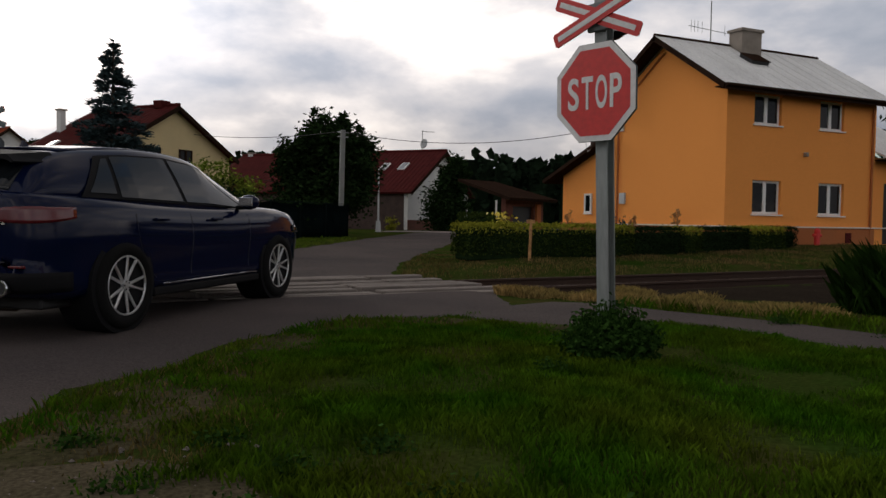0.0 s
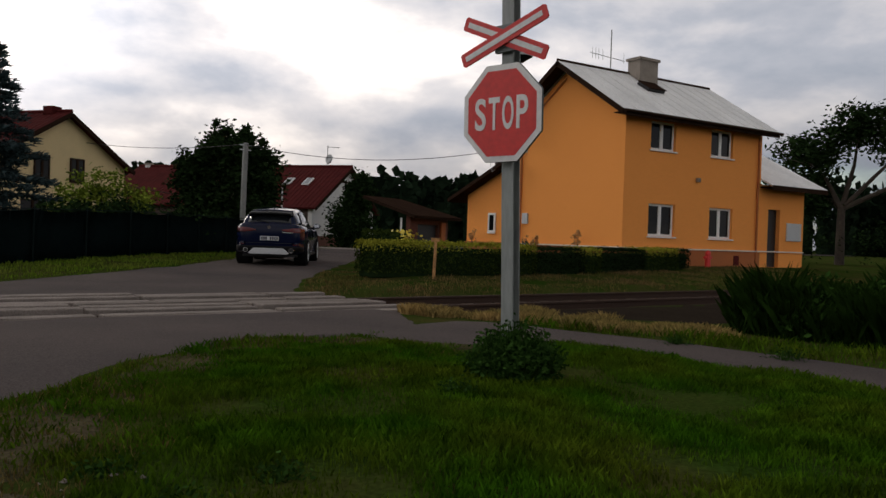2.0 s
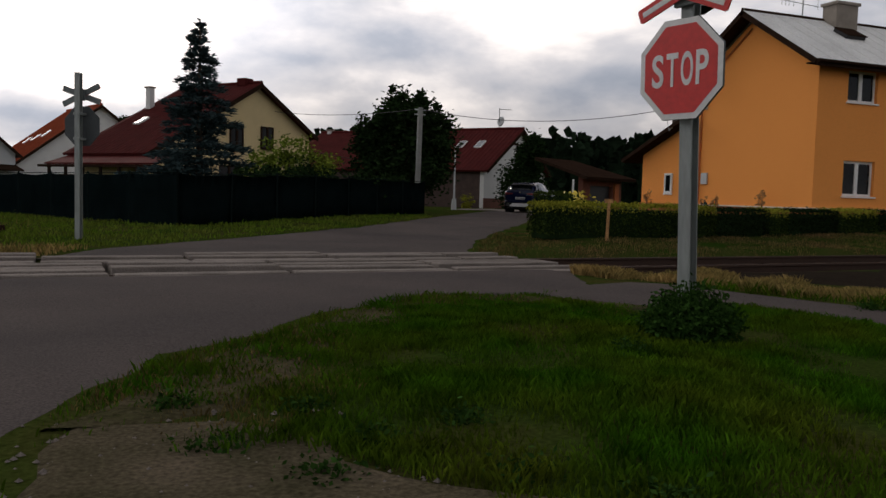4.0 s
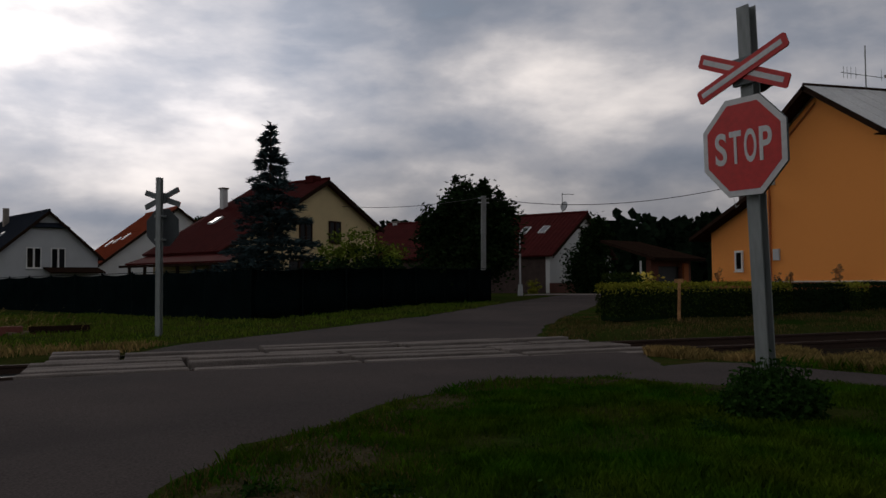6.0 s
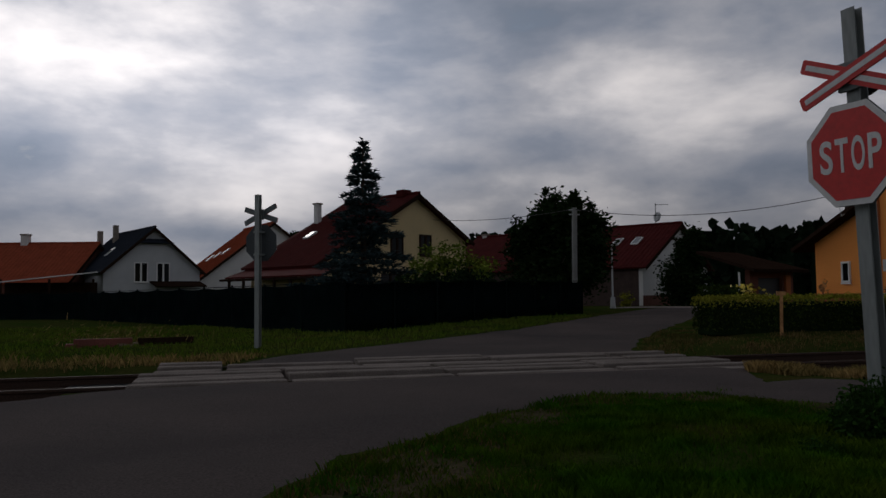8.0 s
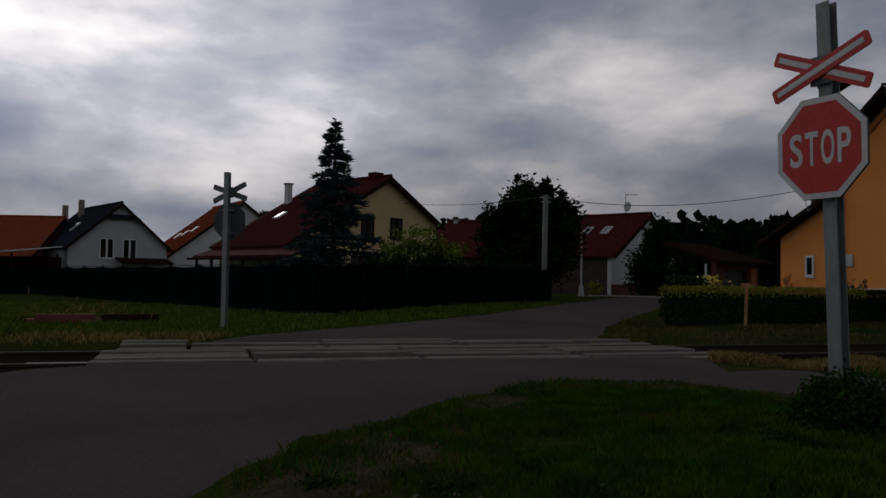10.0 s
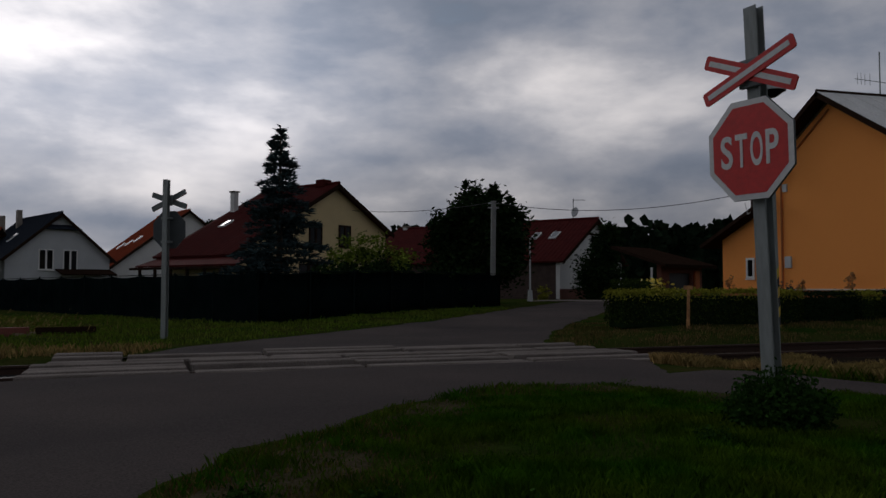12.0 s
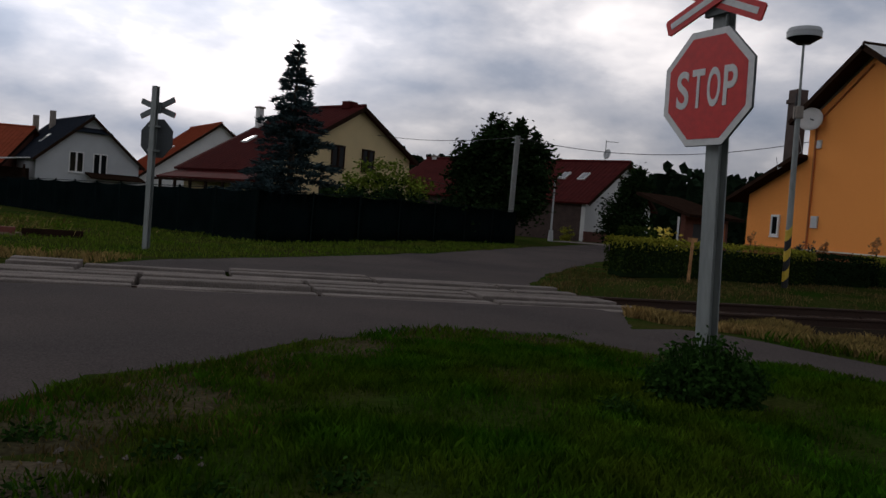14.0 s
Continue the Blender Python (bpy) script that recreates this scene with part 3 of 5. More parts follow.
def build_orange_house():
    H = empty("house", Matrix(), "two-storey orange rendered house with grey sheet roof", "house")
    X0, X1, Y0, Y1, ZT = 15.33, 22.32, 14.1, 19.75, 4.92
    mid = (Y0 + Y1) / 2
    wins = [(16.5, 17.78, 0.98, 2.06), (19.53, 20.78, 0.98, 2.06), (16.5, 17.70, 3.84, 4.80), (19.5, 20.68, 3.84, 4.80)]
    part("wall", wall_with_holes(X0, X1, 0.58, ZT, Y0, 0.35, wins), M["orange"], H, "orange rendered front wall")
    part("wall", boxm(X1 - 0.3, X1, Y0 + 0.35, Y1, -0.2, ZT), M["orange"], H)
    part("wall", boxm(X0, X1, Y1 - 0.3, Y1, -0.2, ZT), M["orange"], H)
    # gable, facing -x: outline across y
    turn = Matrix.Translation((X0, 0, 0)) @ pose(0, 0, 0, 0, 0, 90)
    gab = [(Y0 + 0.352, 0.58), (Y1, 0.58), (Y1, ZT + 0.05), (mid, 6.72), (Y0 + 0.352, ZT + 0.28), (Y0 + 0.352, 0.58)]
    part("gable_wall", prism(gab[:-1], -0.3, -0.0, turn), M["orange"], H, "windowless orange gable wall")
    part("gable_corner", boxm(X0, X0 + 0.3, Y0 + 0.003, Y0 + 0.352, ZT, ZT + 0.26), M["orange"], H)
    part("gable_wall", prism(gab[:-1], 0.002, 0.3, Matrix.Translation((X1 - 0.31, 0, 0)) @ pose(0, 0, 0, 0, 0, 90)), M["orange"], H)
    part("plinth", boxm(X0 - 0.05, X1 + 0.02, Y0 - 0.05, Y1, -0.35, 0.555, 0.01), M["plinth"], H, "darker orange plinth")
    part("plinth_ledge", boxm(X0 - 0.09, X1 + 0.03, Y0 - 0.09, Y1, 0.555, 0.60, 0.006), M["trimw"], H, "pale ledge along the plinth")
    # added black block in place of the unlit rooms
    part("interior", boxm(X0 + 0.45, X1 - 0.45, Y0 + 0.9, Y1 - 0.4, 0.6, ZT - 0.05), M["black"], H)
    for k, (a, b, c, d) in enumerate(wins):
        window_unit(H, a, b, Y0, c, d, 2, depth=0.13)
    # roof: seamed sheets, ridge, boards
    xr0, xr1, ye0, ye1, ze, zr = 14.78, 22.7, 13.65, 20.2, 4.94, 6.97
    roof = part("roof", slab([(xr0, ye0, ze), (xr1, ye0, ze), (xr1, mid, zr), (xr0, mid, zr)], 0.05), M["sheet"], H, "pale grey sheet metal roof")
    part("roof_slope", slab([(xr0, ye1, ze), (xr1, ye1, ze), (xr1, mid, zr), (xr0, mid, zr)], 0.05), M["sheet"], roof)
    up = (Vector((0, mid, zr)) - Vector((0, ye0, ze)))
    for i in range(14):
        x = xr0 + 0.03 + (xr1 - xr0 - 0.06) * i / 13
        part("seam", rodm((x, ye0, ze + 0.006), (x, mid, zr + 0.006), 0.011, n=4), M["sheet"], roof)
    part("ridge_cap", rodm((xr0, mid, zr + 0.01), (xr1, mid, zr + 0.01), 0.06, n=8), M["darkwood"], roof, "dark ridge cap")
    part("fascia", boxm(xr0, xr1, ye0 - 0.015, ye0 + 0.02, ze - 0.20, ze - 0.012), M["darkwood"], H, "dark brown eaves board")
    part("soffit", boxm(xr0 + 0.02, xr1, ye0 + 0.02, Y0, ze - 0.10, ze - 0.07), M["darkwood"], H)
    for yy0, zz0, yy1, zz1 in ((ye0, ze, mid, zr), (mid, zr, ye1, ze)):
        part("verge_board", slab([(xr0 - 0.02, yy0, zz0 - 0.01), (xr0 + 0.03, yy0, zz0 - 0.01), (xr0 + 0.03, yy1, zz1 - 0.01), (xr0 - 0.02, yy1, zz1 - 0.01)], 0.17), M["darkwood"], H, "dark brown verge board")
        part("verge_soffit", slab([(xr0 + 0.03, yy0, zz0 - 0.12), (X0, yy0, zz0 - 0.12), (X0, yy1, zz1 - 0.12), (xr0 + 0.03, yy1, zz1 - 0.12)], 0.02), M["darkwood"], H)
    part("gutter", rodm((xr0, ye0 - 0.06, ze - 0.06), (xr1 + 0.1, ye0 - 0.06, ze - 0.06), 0.055, n=8), M["darkwood"], H)
    part("downpipe", rodm((X1 - 0.22, Y0 - 0.06, 0.0), (X1 - 0.22, Y0 - 0.06, ze - 0.2), 0.04, n=8), M["plinth"], H, "orange painted downpipe")
    part("downpipe", rodm((X0 - 0.05, 19.35, 0.1), (X0 - 0.05, 19.35, 4.85), 0.035, n=8), M["plinth"], H, "orange painted downpipe")
    a, b = Vector((X0 - 0.04, 19.35, 4.85)), Vector((X0 - 0.04, 17.0, 6.42))
    part("conduit", rodm(a, b, 0.03, n=6), M["plinth"], H, "brown pipe under the verge")
    ch = part("chimney", boxm(18.2, 19.15, 16.35, 16.95, 6.3, 7.42, 0.01), M["chimney"], H, "short rendered chimney")
    part("chimney_cap", boxm(18.14, 19.21, 16.29, 17.01, 7.42, 7.52, 0.012), M["chimney"], ch)
    hatch = part("roof_hatch", boxm(-0.40, 0.40, -0.32, 0.32, 0, 0.12, 0.01), M["black"], H, "dark raised roof hatch", at=Matrix.Translation((18.15, 15.75, zr - (mid - 15.75) * 0.62)) @ pose(0, 0, 0, 31, 0, 0))
    part("lid", boxm(-0.43, 0.43, -0.35, 0.35, 0.12, 0.15, 0.01), M["darkwood"], hatch)
    ant = part("aerial_mast", rodm((17.3, mid, zr), (17.3, mid, 8.45), 0.022, n=6), M["zinc"], H, "thin television aerial")
    bm = bmesh.new()
    rod(bm, (16.3, mid, 7.48), (18.0, mid, 7.40), 0.012, n=5)
    for x in (16.4, 16.55, 16.7, 16.9, 17.95):
        rod(bm, (x, mid, 7.3), (x, mid, 7.68), 0.009, n=4)
    part("aerial", bm, M["zinc"], ant)
    for z in (2.9,):
        part("wall_lamp", boxm(18.75, 18.87, Y0 - 0.14, Y0, z, z + 0.14, 0.02), M["chimney"], H, "small wall lamp")
    for y, z, s in ((19.1, 1.53, 0.19), (19.2, 4.12, 0.13)):
        part("meter_box", boxm(X0 - 0.06, X0, y - s, y + s * 0.7, z - s * 1.1, z + s, 0.008), M["greywall"], H, "pale grey wall box")
    part("vent", boxm(20.85, 21.15, Y0 - 0.07, Y0 - 0.04, 0.05, 0.40, 0.01), M["redtile"], H, "red cellar vent")
    # side wing with the low roof behind the gable
    A = part("wing", boxm(X0 + 0.01, X1, 19.76, 22.92, 0.58, 2.55), M["orange"], H, "low orange lean-to wing")
    part("wing_plinth", boxm(X0 - 0.05, X1, 19.76, 22.95, -0.35, 0.6), M["plinth"], A)
    part("wing_gable", prism([(19.76, 2.55), (22.92, 2.55), (19.76, 3.62)], -0.25, 0.0, turn @ Matrix.Translation((0, -0.012, 0))), M["orange"], A)
    part("wing_roof", slab([(14.85, 19.76, 3.80), (22.5, 19.76, 3.80), (22.5, 23.75, 2.33), (14.85, 23.75, 2.33)], 0.14), M["darkwood"], A, "dark lean-to roof")
    window_unit(A, -21.38, -20.92, X0, 0.98, 1.74, 1, sill=True, m=pose(0, 0, 0, 0, 0, -90), depth=-0.035)
    soot_and_shade = part("wing_chimney", boxm(15.95, 16.42, 21.5, 21.97, 2.5, 6.35, 0.01), M["soot_and_shade"], A, "tall sooty brick chimney")
    part("chimney_collar", boxm(15.90, 16.47, 21.45, 22.02, 5.85, 6.0, 0.01), M["soot_and_shade"], soot_and_shade)
    # entrance wing at the far end
    E = part("entrance_wing", wall_with_holes(X1 + 0.01, 25.1, -0.1, 3.05, Y0 + 0.05, 0.3, [(22.9, 23.62, 0.0, 2.16)]), M["orange"], H, "low orange entrance wing")
    part("entrance_side", boxm(24.8, 25.1, Y0 + 0.36, 19.0, -0.1, 3.05), M["orange"], E)
    part("entrance_roof", slab([(X1, 13.6, 3.02), (25.75, 13.6, 3.02), (25.75, 17.4, 5.0), (X1, 17.4, 5.0)], 0.06), M["sheet"], E, "grey sheet roof")
    part("entrance_fascia", boxm(X1, 25.75, 13.57, 13.62, 2.83, 3.0), M["darkwood"], E)
    part("entrance_soffit", boxm(X1, 25.75, 13.62, 19, 2.93, 2.96), M["darkwood"], E)
    # shade inside the opening is painted as a black panel
    part("door", boxm(22.9, 23.62, Y0 + 0.22, Y0 + 0.28, 0.0, 2.16), M["black"], E, "black panel standing for the unlit open doorway")
    part("notice_board", boxm(24.02, 24.9, Y0 - 0.01, Y0 + 0.05, 1.0, 1.68, 0.01), M["greywall"], E, "grey framed notice board")
    part("entrance_trim", boxm(X1 + 0.01, 25.12, Y0 + 0.0, Y0 + 0.05, 0.56, 0.60), M["trimw"], E)
    # dish on the gable
    dish = part("satellite_dish", bmesh.new(), M["whitewall"], H, "white satellite dish")
    bm = bmesh.new()
    bmesh.ops.create_uvsphere(bm, u_segments=20, v_segments=12, radius=0.8)
    bmesh.ops.delete(bm, geom=[v for v in bm.verts if v.co.z > -0.665], context="VERTS")
    bmesh.ops.translate(bm, vec=(0, 0, 0.68), verts=bm.verts)
    bmesh.ops.solidify(bm, geom=bm.faces, thickness=0.015)
    part("bowl", bm, M["whitewall"], dish, at=Matrix.Translation((X0 - 0.45, 19.2, 4.92)) @ Vector((-0.72, -0.66, 0.2)).to_track_quat("Z", "Y").to_matrix().to_4x4(), smooth=True)
    part("dish_arm", rodm((X0 - 0.45, 19.2, 4.92), (X0, 19.2, 4.8), 0.025, n=6), M["zinc"], dish)
    bm = bmesh.new()
    pts = [(X0 - 0.35, 19.9, 4.6), (X0 - 0.2, 19.8, 3.9), (X0 - 0.5, 20.6, 3.3), (X0 - 0.4, 20.9, 3.75)]
    for p, q in zip(pts, pts[1:]):
        rod(bm, p, q, 0.012, n=4)
    part("dish_cable", bm, M["greywall"], dish)


build_orange_house()


# ---- village houses ----
def roof_pair(H, w0, w1, L, eave0, eave1, ridge, mat_, over=0.4, t=0.12):
    """Roof slopes for local x from -w0 to w1, ridge at x = 0 along local y from 0 to L."""
    s0, s1 = (ridge - eave0) / w0, (ridge - eave1) / w1
    for sx, w, e, s in ((-1, w0, eave0, s0), (1, w1, eave1, s1)):
        x = sx * (w + over)
        z = e - over * s
        r = part("roof", slab([(0, -over, ridge), (0, L + over, ridge), (x, L + over, z), (x, -over, z)], t), mat_, H)
        n = int((L + 2 * over) / 0.33)
        ribs = bmesh.new()
        for i in range(n):
            y = -over + 0.16 + i * 0.33
            rod(ribs, (sx * 0.05, y, ridge - 0.05 * s + 0.005), (x, y, z + 0.005), 0.03, n=4, caps=False)
        tagged(part("tile_ribs", ribs, mat_, r), kind="stuff")
        part("verge_board", slab([(0, -over - 0.03, ridge - 0.02), (0, -over, ridge - 0.02), (x, -over, z - 0.02), (x, -over - 0.03, z - 0.02)], 0.22), M["darkwood"], H)
    part("ridge_tiles", rodm((0, -over, ridge + 0.02), (0, L + over, ridge + 0.02), 0.10, n=8), mat_, H)
    return s0, s1


def skylight(H, x, y, ridge, slope, sx, w=0.55, h=1.0):
    a = math.degrees(math.atan(slope)) * sx
    sk = part("skylight", boxm(-h / 2, h / 2, -w / 2, w / 2, 0, 0.08, 0.01), M["pvc"], H, at=Matrix.Translation((x, y, ridge - abs(x) * slope + 0.02)) @ pose(0, 0, 0, 0, a, 0))
    part("pane", boxm(-h / 2 + 0.07, h / 2 - 0.07, -w / 2 + 0.07, w / 2 - 0.07, 0.08, 0.09), M["sky_glass"], sk)


def gable_house(m, w0, w1, L, eave0, eave1, ridge, wall, roof, label, wins=(), chim=None, sky=(), floor=-0.4, side=None):
    H = empty("house", m, label, "house", "village houses")
    holes = [(a, b, c, d) for a, b, c, d in wins]
    low = min(eave0, eave1)
    g = part("wall", wall_with_holes(-w0, w1, floor, low, 0, 0.3, [h for h in holes if h[3] <= low]), M[wall], H)
    top = [h for h in holes if h[3] > low]
    up = [(-w0, low), (w1, low), (w1, eave1), (0, ridge - 0.06), (-w0, eave0)]
    if eave0 == low:
        up = [(-w0, low), (w1, low), (w1, eave1), (0, ridge - 0.06)] if eave1 > low else [(-w0, low), (w1, low), (0, ridge - 0.06)]
    part("gable", prism(up, 0.002, 0.30), M[wall], H)
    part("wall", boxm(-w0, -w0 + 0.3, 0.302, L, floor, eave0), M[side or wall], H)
    part("wall", boxm(w1 - 0.3, w1, 0.302, L, floor, eave1), M[wall], H)
    part("wall", boxm(-w0, w1, L - 0.3, L - 0.002, floor, low), M[wall], H)
    part("gable", prism(up, L - 0.30, L), M[wall], H)
    s0, s1 = roof_pair(H, w0, w1, L, eave0, eave1, ridge, M[roof])
    for a, b, c, d in holes:
        deep = d <= low
        window_unit(H, a, b, -0.0 if deep else -0.08, c, d, 2 if b - a > 0.8 else 1, frame_mat="pvc" if wall != "cream" else "darkwood", depth=0.10 if deep else 0.03)
    if chim:
        x, y, s, top_z = chim
        c = part("chimney", boxm(x - s, x + s, y - s, y + s, ridge - 1.6, top_z, 0.01), M["whitewall"], H)
        part("chimney_cap", boxm(x - s - 0.06, x + s + 0.06, y - s - 0.06, y + s + 0.06, top_z, top_z + 0.12, 0.01), M["chimney"], c)
    for x, y in sky:
        skylight(H, x, y, ridge, s0 if x < 0 else s1, -1 if x < 0 else 1)
    return H


cream = gable_house(pose(2.33, 39.6, 0, 0, 0, 38), 7.0, 4.3, 5.4, 2.45, 4.0, 6.35, "cream", "redtile", "cream rendered house with a dark red tiled roof",
                    [(-1.9, -0.95, 2.9, 4.1), (0.35, 1.3, 2.9, 4.1), (-2.6, -1.0, 0.2, 1.9)], None)
skylight(cream, -4.2, 3.9, 6.35, 3.9 / 7.0, -1, 0.45, 0.8)
c = part("chimney", boxm(-2.66, -2.34, 5.2, 5.52, 3.8, 6.0, 0.01), M["whitewall"], cream, "pale chimney")
part("chimney_cap", boxm(-2.72, -2.28, 5.14, 5.58, 6.0, 6.08, 0.01), M["chimney"], c)
part("ridge_vent", boxm(-0.35, 0.3, 0.5, 1.1, 6.2, 6.62, 0.03), M["redtile"], cream)
# open porch at its long side
por = part("porch_roof", slab([(-7.0, -2.4, 2.2), (-7.0, 5.6, 2.2), (-8.5, 5.6, 1.72), (-8.5, -2.4, 1.72)], 0.08), M["redtile"], cream, "low red porch roof on posts")
for y in (-2.2, -1.0, 0.2, 1.5, 2.8, 4.1, 5.4):
    part("porch_post", boxm(-8.42, -8.30, y - 0.06, y + 0.06, -0.4, 1.66, 0.01), M["darkwood"], por)
part("porch_beam", boxm(-8.46, -8.26, -2.5, 6.2, 1.52, 1.64, 0.01), M["darkwood"], por)
part("porch_rail", boxm(-8.40, -8.32, -2.4, 5.5, 1.12, 1.18, 0.005), M["darkwood"], por)

# the long side wall is coloured dark to stand for its shade
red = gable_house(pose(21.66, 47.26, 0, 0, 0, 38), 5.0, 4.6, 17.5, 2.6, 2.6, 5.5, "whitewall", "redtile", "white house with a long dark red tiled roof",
                  [(-0.55, 0.35, 3.0, 4.2)], (0.0, 17, 0.2, 5.6), ((-2.2, 1.9), (-2.2, 3.4), (-2.2, 12.5)), side="soot_and_shade")
part("gable_beam", boxm(-1.6, 1.6, -0.05, 0.0, 4.3, 4.42), M["darkwood"], red)
part("brick_base", boxm(-5.05, 4.65, -0.06, 0.0, -0.4, 0.55), M["brick"], red, "dark brick base")
d = part("roof_dish", rodm((0, 1.6, 5.5), (0, 1.6, 7.0), 0.03, n=6), M["zinc"], red, "satellite dish and aerial on a mast")
bm = bmesh.new()
bmesh.ops.create_cone(bm, cap_ends=True, segments=16, radius1=0.36, radius2=0.30, depth=0.07)
part("dish", bm, M["greywall"], d, at=pose(0, 1.5, 6.05, 0, -80, -20))
part("aerial", rodm((-0.1, 1.6, 6.9), (0.5, 0.9, 6.9), 0.02, n=4), M["zinc"], d)

grey = gable_house(pose(-15.75, 64.0, 0, 0, 0, 29), 3.9, 3.9, 9.5, 3.1, 3.1, 6.5, "greywall", "slate", "pale grey house with a dark slate roof",
                   [(-1.55, -0.45, 2.0, 3.6), (0.25, 1.35, 2.0, 3.6)], None, ((-2.2, 4.0),))
for x, y, zt in ((-2.0, 7.6, 6.6), (-0.9, 6.9, 7.1)):
    part("chimney", boxm(x - 0.2, x + 0.2, y - 0.2, y + 0.2, 4.2, zt, 0.01), M["chimney"], grey, "dark chimney")
part("half_hip", slab([(-1.55, -0.45, 5.2), (1.55, -0.45, 5.2), (0.25, 1.3, 6.52), (-0.25, 1.3, 6.52)], 0.1), M["slate"], grey)
part("porch_canopy", slab([(-0.3, -1.6, 1.7), (3.9, -1.6, 1.7), (3.9, 0, 2.1), (-0.3, 0, 2.1)], 0.12), M["darkwood"], grey)
orr = gable_house(pose(-6.6, 75.1, 0, 0, 0, 21), 8.4, 4.0, 9.0, 1.5, 4.8, 7.95, "whitewall", "brtile", "white house with a bright orange tiled roof", [], None, ((-4.3, 6.6), (-4.0, 5.0), (-3.6, 3.4)))
lred = gable_house(pose(-21.3, 68.6, 0, 0, 0, 80), 5.5, 5.5, 14.0, 2.2, 2.2, 5.5, "brick", "brtile", "house with an orange-red tiled roof", [], (0.0, 6, 0.3, 6.2))
lean = empty("shed", pose(-22.5, 60.5, 0, 0, 0, 10), "open shed with a pale sheet roof", "shed")
part("roof", slab([(-3.5, -1.5, 2.0), (3.2, -1.5, 2.75), (3.2, 2, 2.85), (-3.5, 2, 2.1)], 0.08), M["sheet"], lean)
for x in (-3.2, 0, 3.0):
    part("post", boxm(x - 0.08, x + 0.08, -1.4, -1.24, -0.4, 2.2), M["darkwood"], lean)
part("back_wall", boxm(-3.4, 3.1, 1.8, 1.9, -0.4, 2.0), M["darkwood"], lean)

gar = empty("garage", pose(18.6, 30.8, 0, 0, 0, 28), "low brick outbuilding with a dark tiled roof", "garage")
part("wall", wall_with_holes(-2.2, 1.6, -0.4, 1.75, 0, 0.25, [(-1.5, 0.6, -0.2, 1.35)]), M["brick"], gar)
# a black sheet carries the darkness within the gateway
part("gate", boxm(-1.5, 0.6, 0.15, 0.2, -0.3, 1.35), M["black"], gar, "black panel standing for the unlit open gateway")
part("pillar", boxm(0.75, 1.2, -0.12, 0.0, -0.4, 1.5, 0.02), M["plinth"], gar, "orange-brown pillar")
part("roof", slab([(-2.8, -0.6, 1.75), (2.1, -0.6, 1.75), (1.6, 3, 2.75), (-2.0, 3, 2.75)], 0.15), M["darkwood"], gar)


# ---- fence, hedge, plants ----
def leaves(points, size, rng, flat=0.5):
    """Verts and faces of small bent leaf quads at the points."""
    verts, faces = [], []
    for p in points:
        s = size * rng.uniform(0.6, 1.3)
        a = Vector((rng.gauss(0, 1), rng.gauss(0, 1), rng.gauss(0, flat))).normalized()
        b = a.cross(Vector((rng.gauss(0, 1), rng.gauss(0, 1), rng.gauss(0, 1)))).normalized()
        p = Vector(p)
        i = len(verts)
        verts += [p - a * s, p + b * s * 0.5, p + a * s, p - b * s * 0.5]
        faces += [(i, i + 1, i + 2, i + 3)]
    return verts, faces


def crown(name, blobs, count, size, material, parent, seed, fill=0.5):
    """A crown of leaves, gathered in clumps near the surface of several blobs (x, y, z, rx, ry, rz)."""
    rng = random.Random(seed)
    vol = [b[3] * b[4] * b[5] for b in blobs]
    pts = []
    for b, v in zip(blobs, vol):
        n = int(count * v / sum(vol))
        clumps = max(6, n // 45)
        for c in range(clumps):
            d = Vector((rng.gauss(0, 1), rng.gauss(0, 1), rng.gauss(0, 1))).normalized() * (rng.random() ** fill) * rng.uniform(0.8, 1.08)
            cs = rng.uniform(0.10, 0.24)
            for k in range(n // clumps):
                q = d + Vector((rng.gauss(0, cs), rng.gauss(0, cs), rng.gauss(0, cs)))
                pts.append((b[0] + q.x * b[3], b[1] + q.y * b[4], b[2] + q.z * b[5]))
    v, f = leaves(pts, size, rng)
    return raw(name, v, f, material, parent)


def tree(m, height, blobs, count, size, material, label, seed, trunk_r=0.2, lean=0.0, name="tree"):
    T = empty(name, m, label, "tree")
    rng = random.Random(seed)
    bm = bmesh.new()
    fork = Vector((lean, 0, height * 0.35))
    rod(bm, (0, 0, -0.3), fork, trunk_r, trunk_r * 0.7, 9)
    for b in blobs:
        tip = Vector(b[:3])
        mid = fork.lerp(tip, 0.5) + Vector((rng.uniform(-0.2, 0.2), rng.uniform(-0.2, 0.2), 0.2))
        rod(bm, fork, mid, trunk_r * 0.55, trunk_r * 0.35, 7)
        rod(bm, mid, tip, trunk_r * 0.35, trunk_r * 0.12, 6)
        for k in range(4):
            e = tip + Vector((rng.gauss(0, 0.6) * b[3], rng.gauss(0, 0.6) * b[4], rng.uniform(-0.2, 0.8) * b[5]))
            rod(bm, mid.lerp(tip, 0.6), e, trunk_r * 0.16, trunk_r * 0.05, 5)
    part("trunk", bm, M["bark"], T)
    crown("crown", blobs, count, size, material, T, seed)
    return T


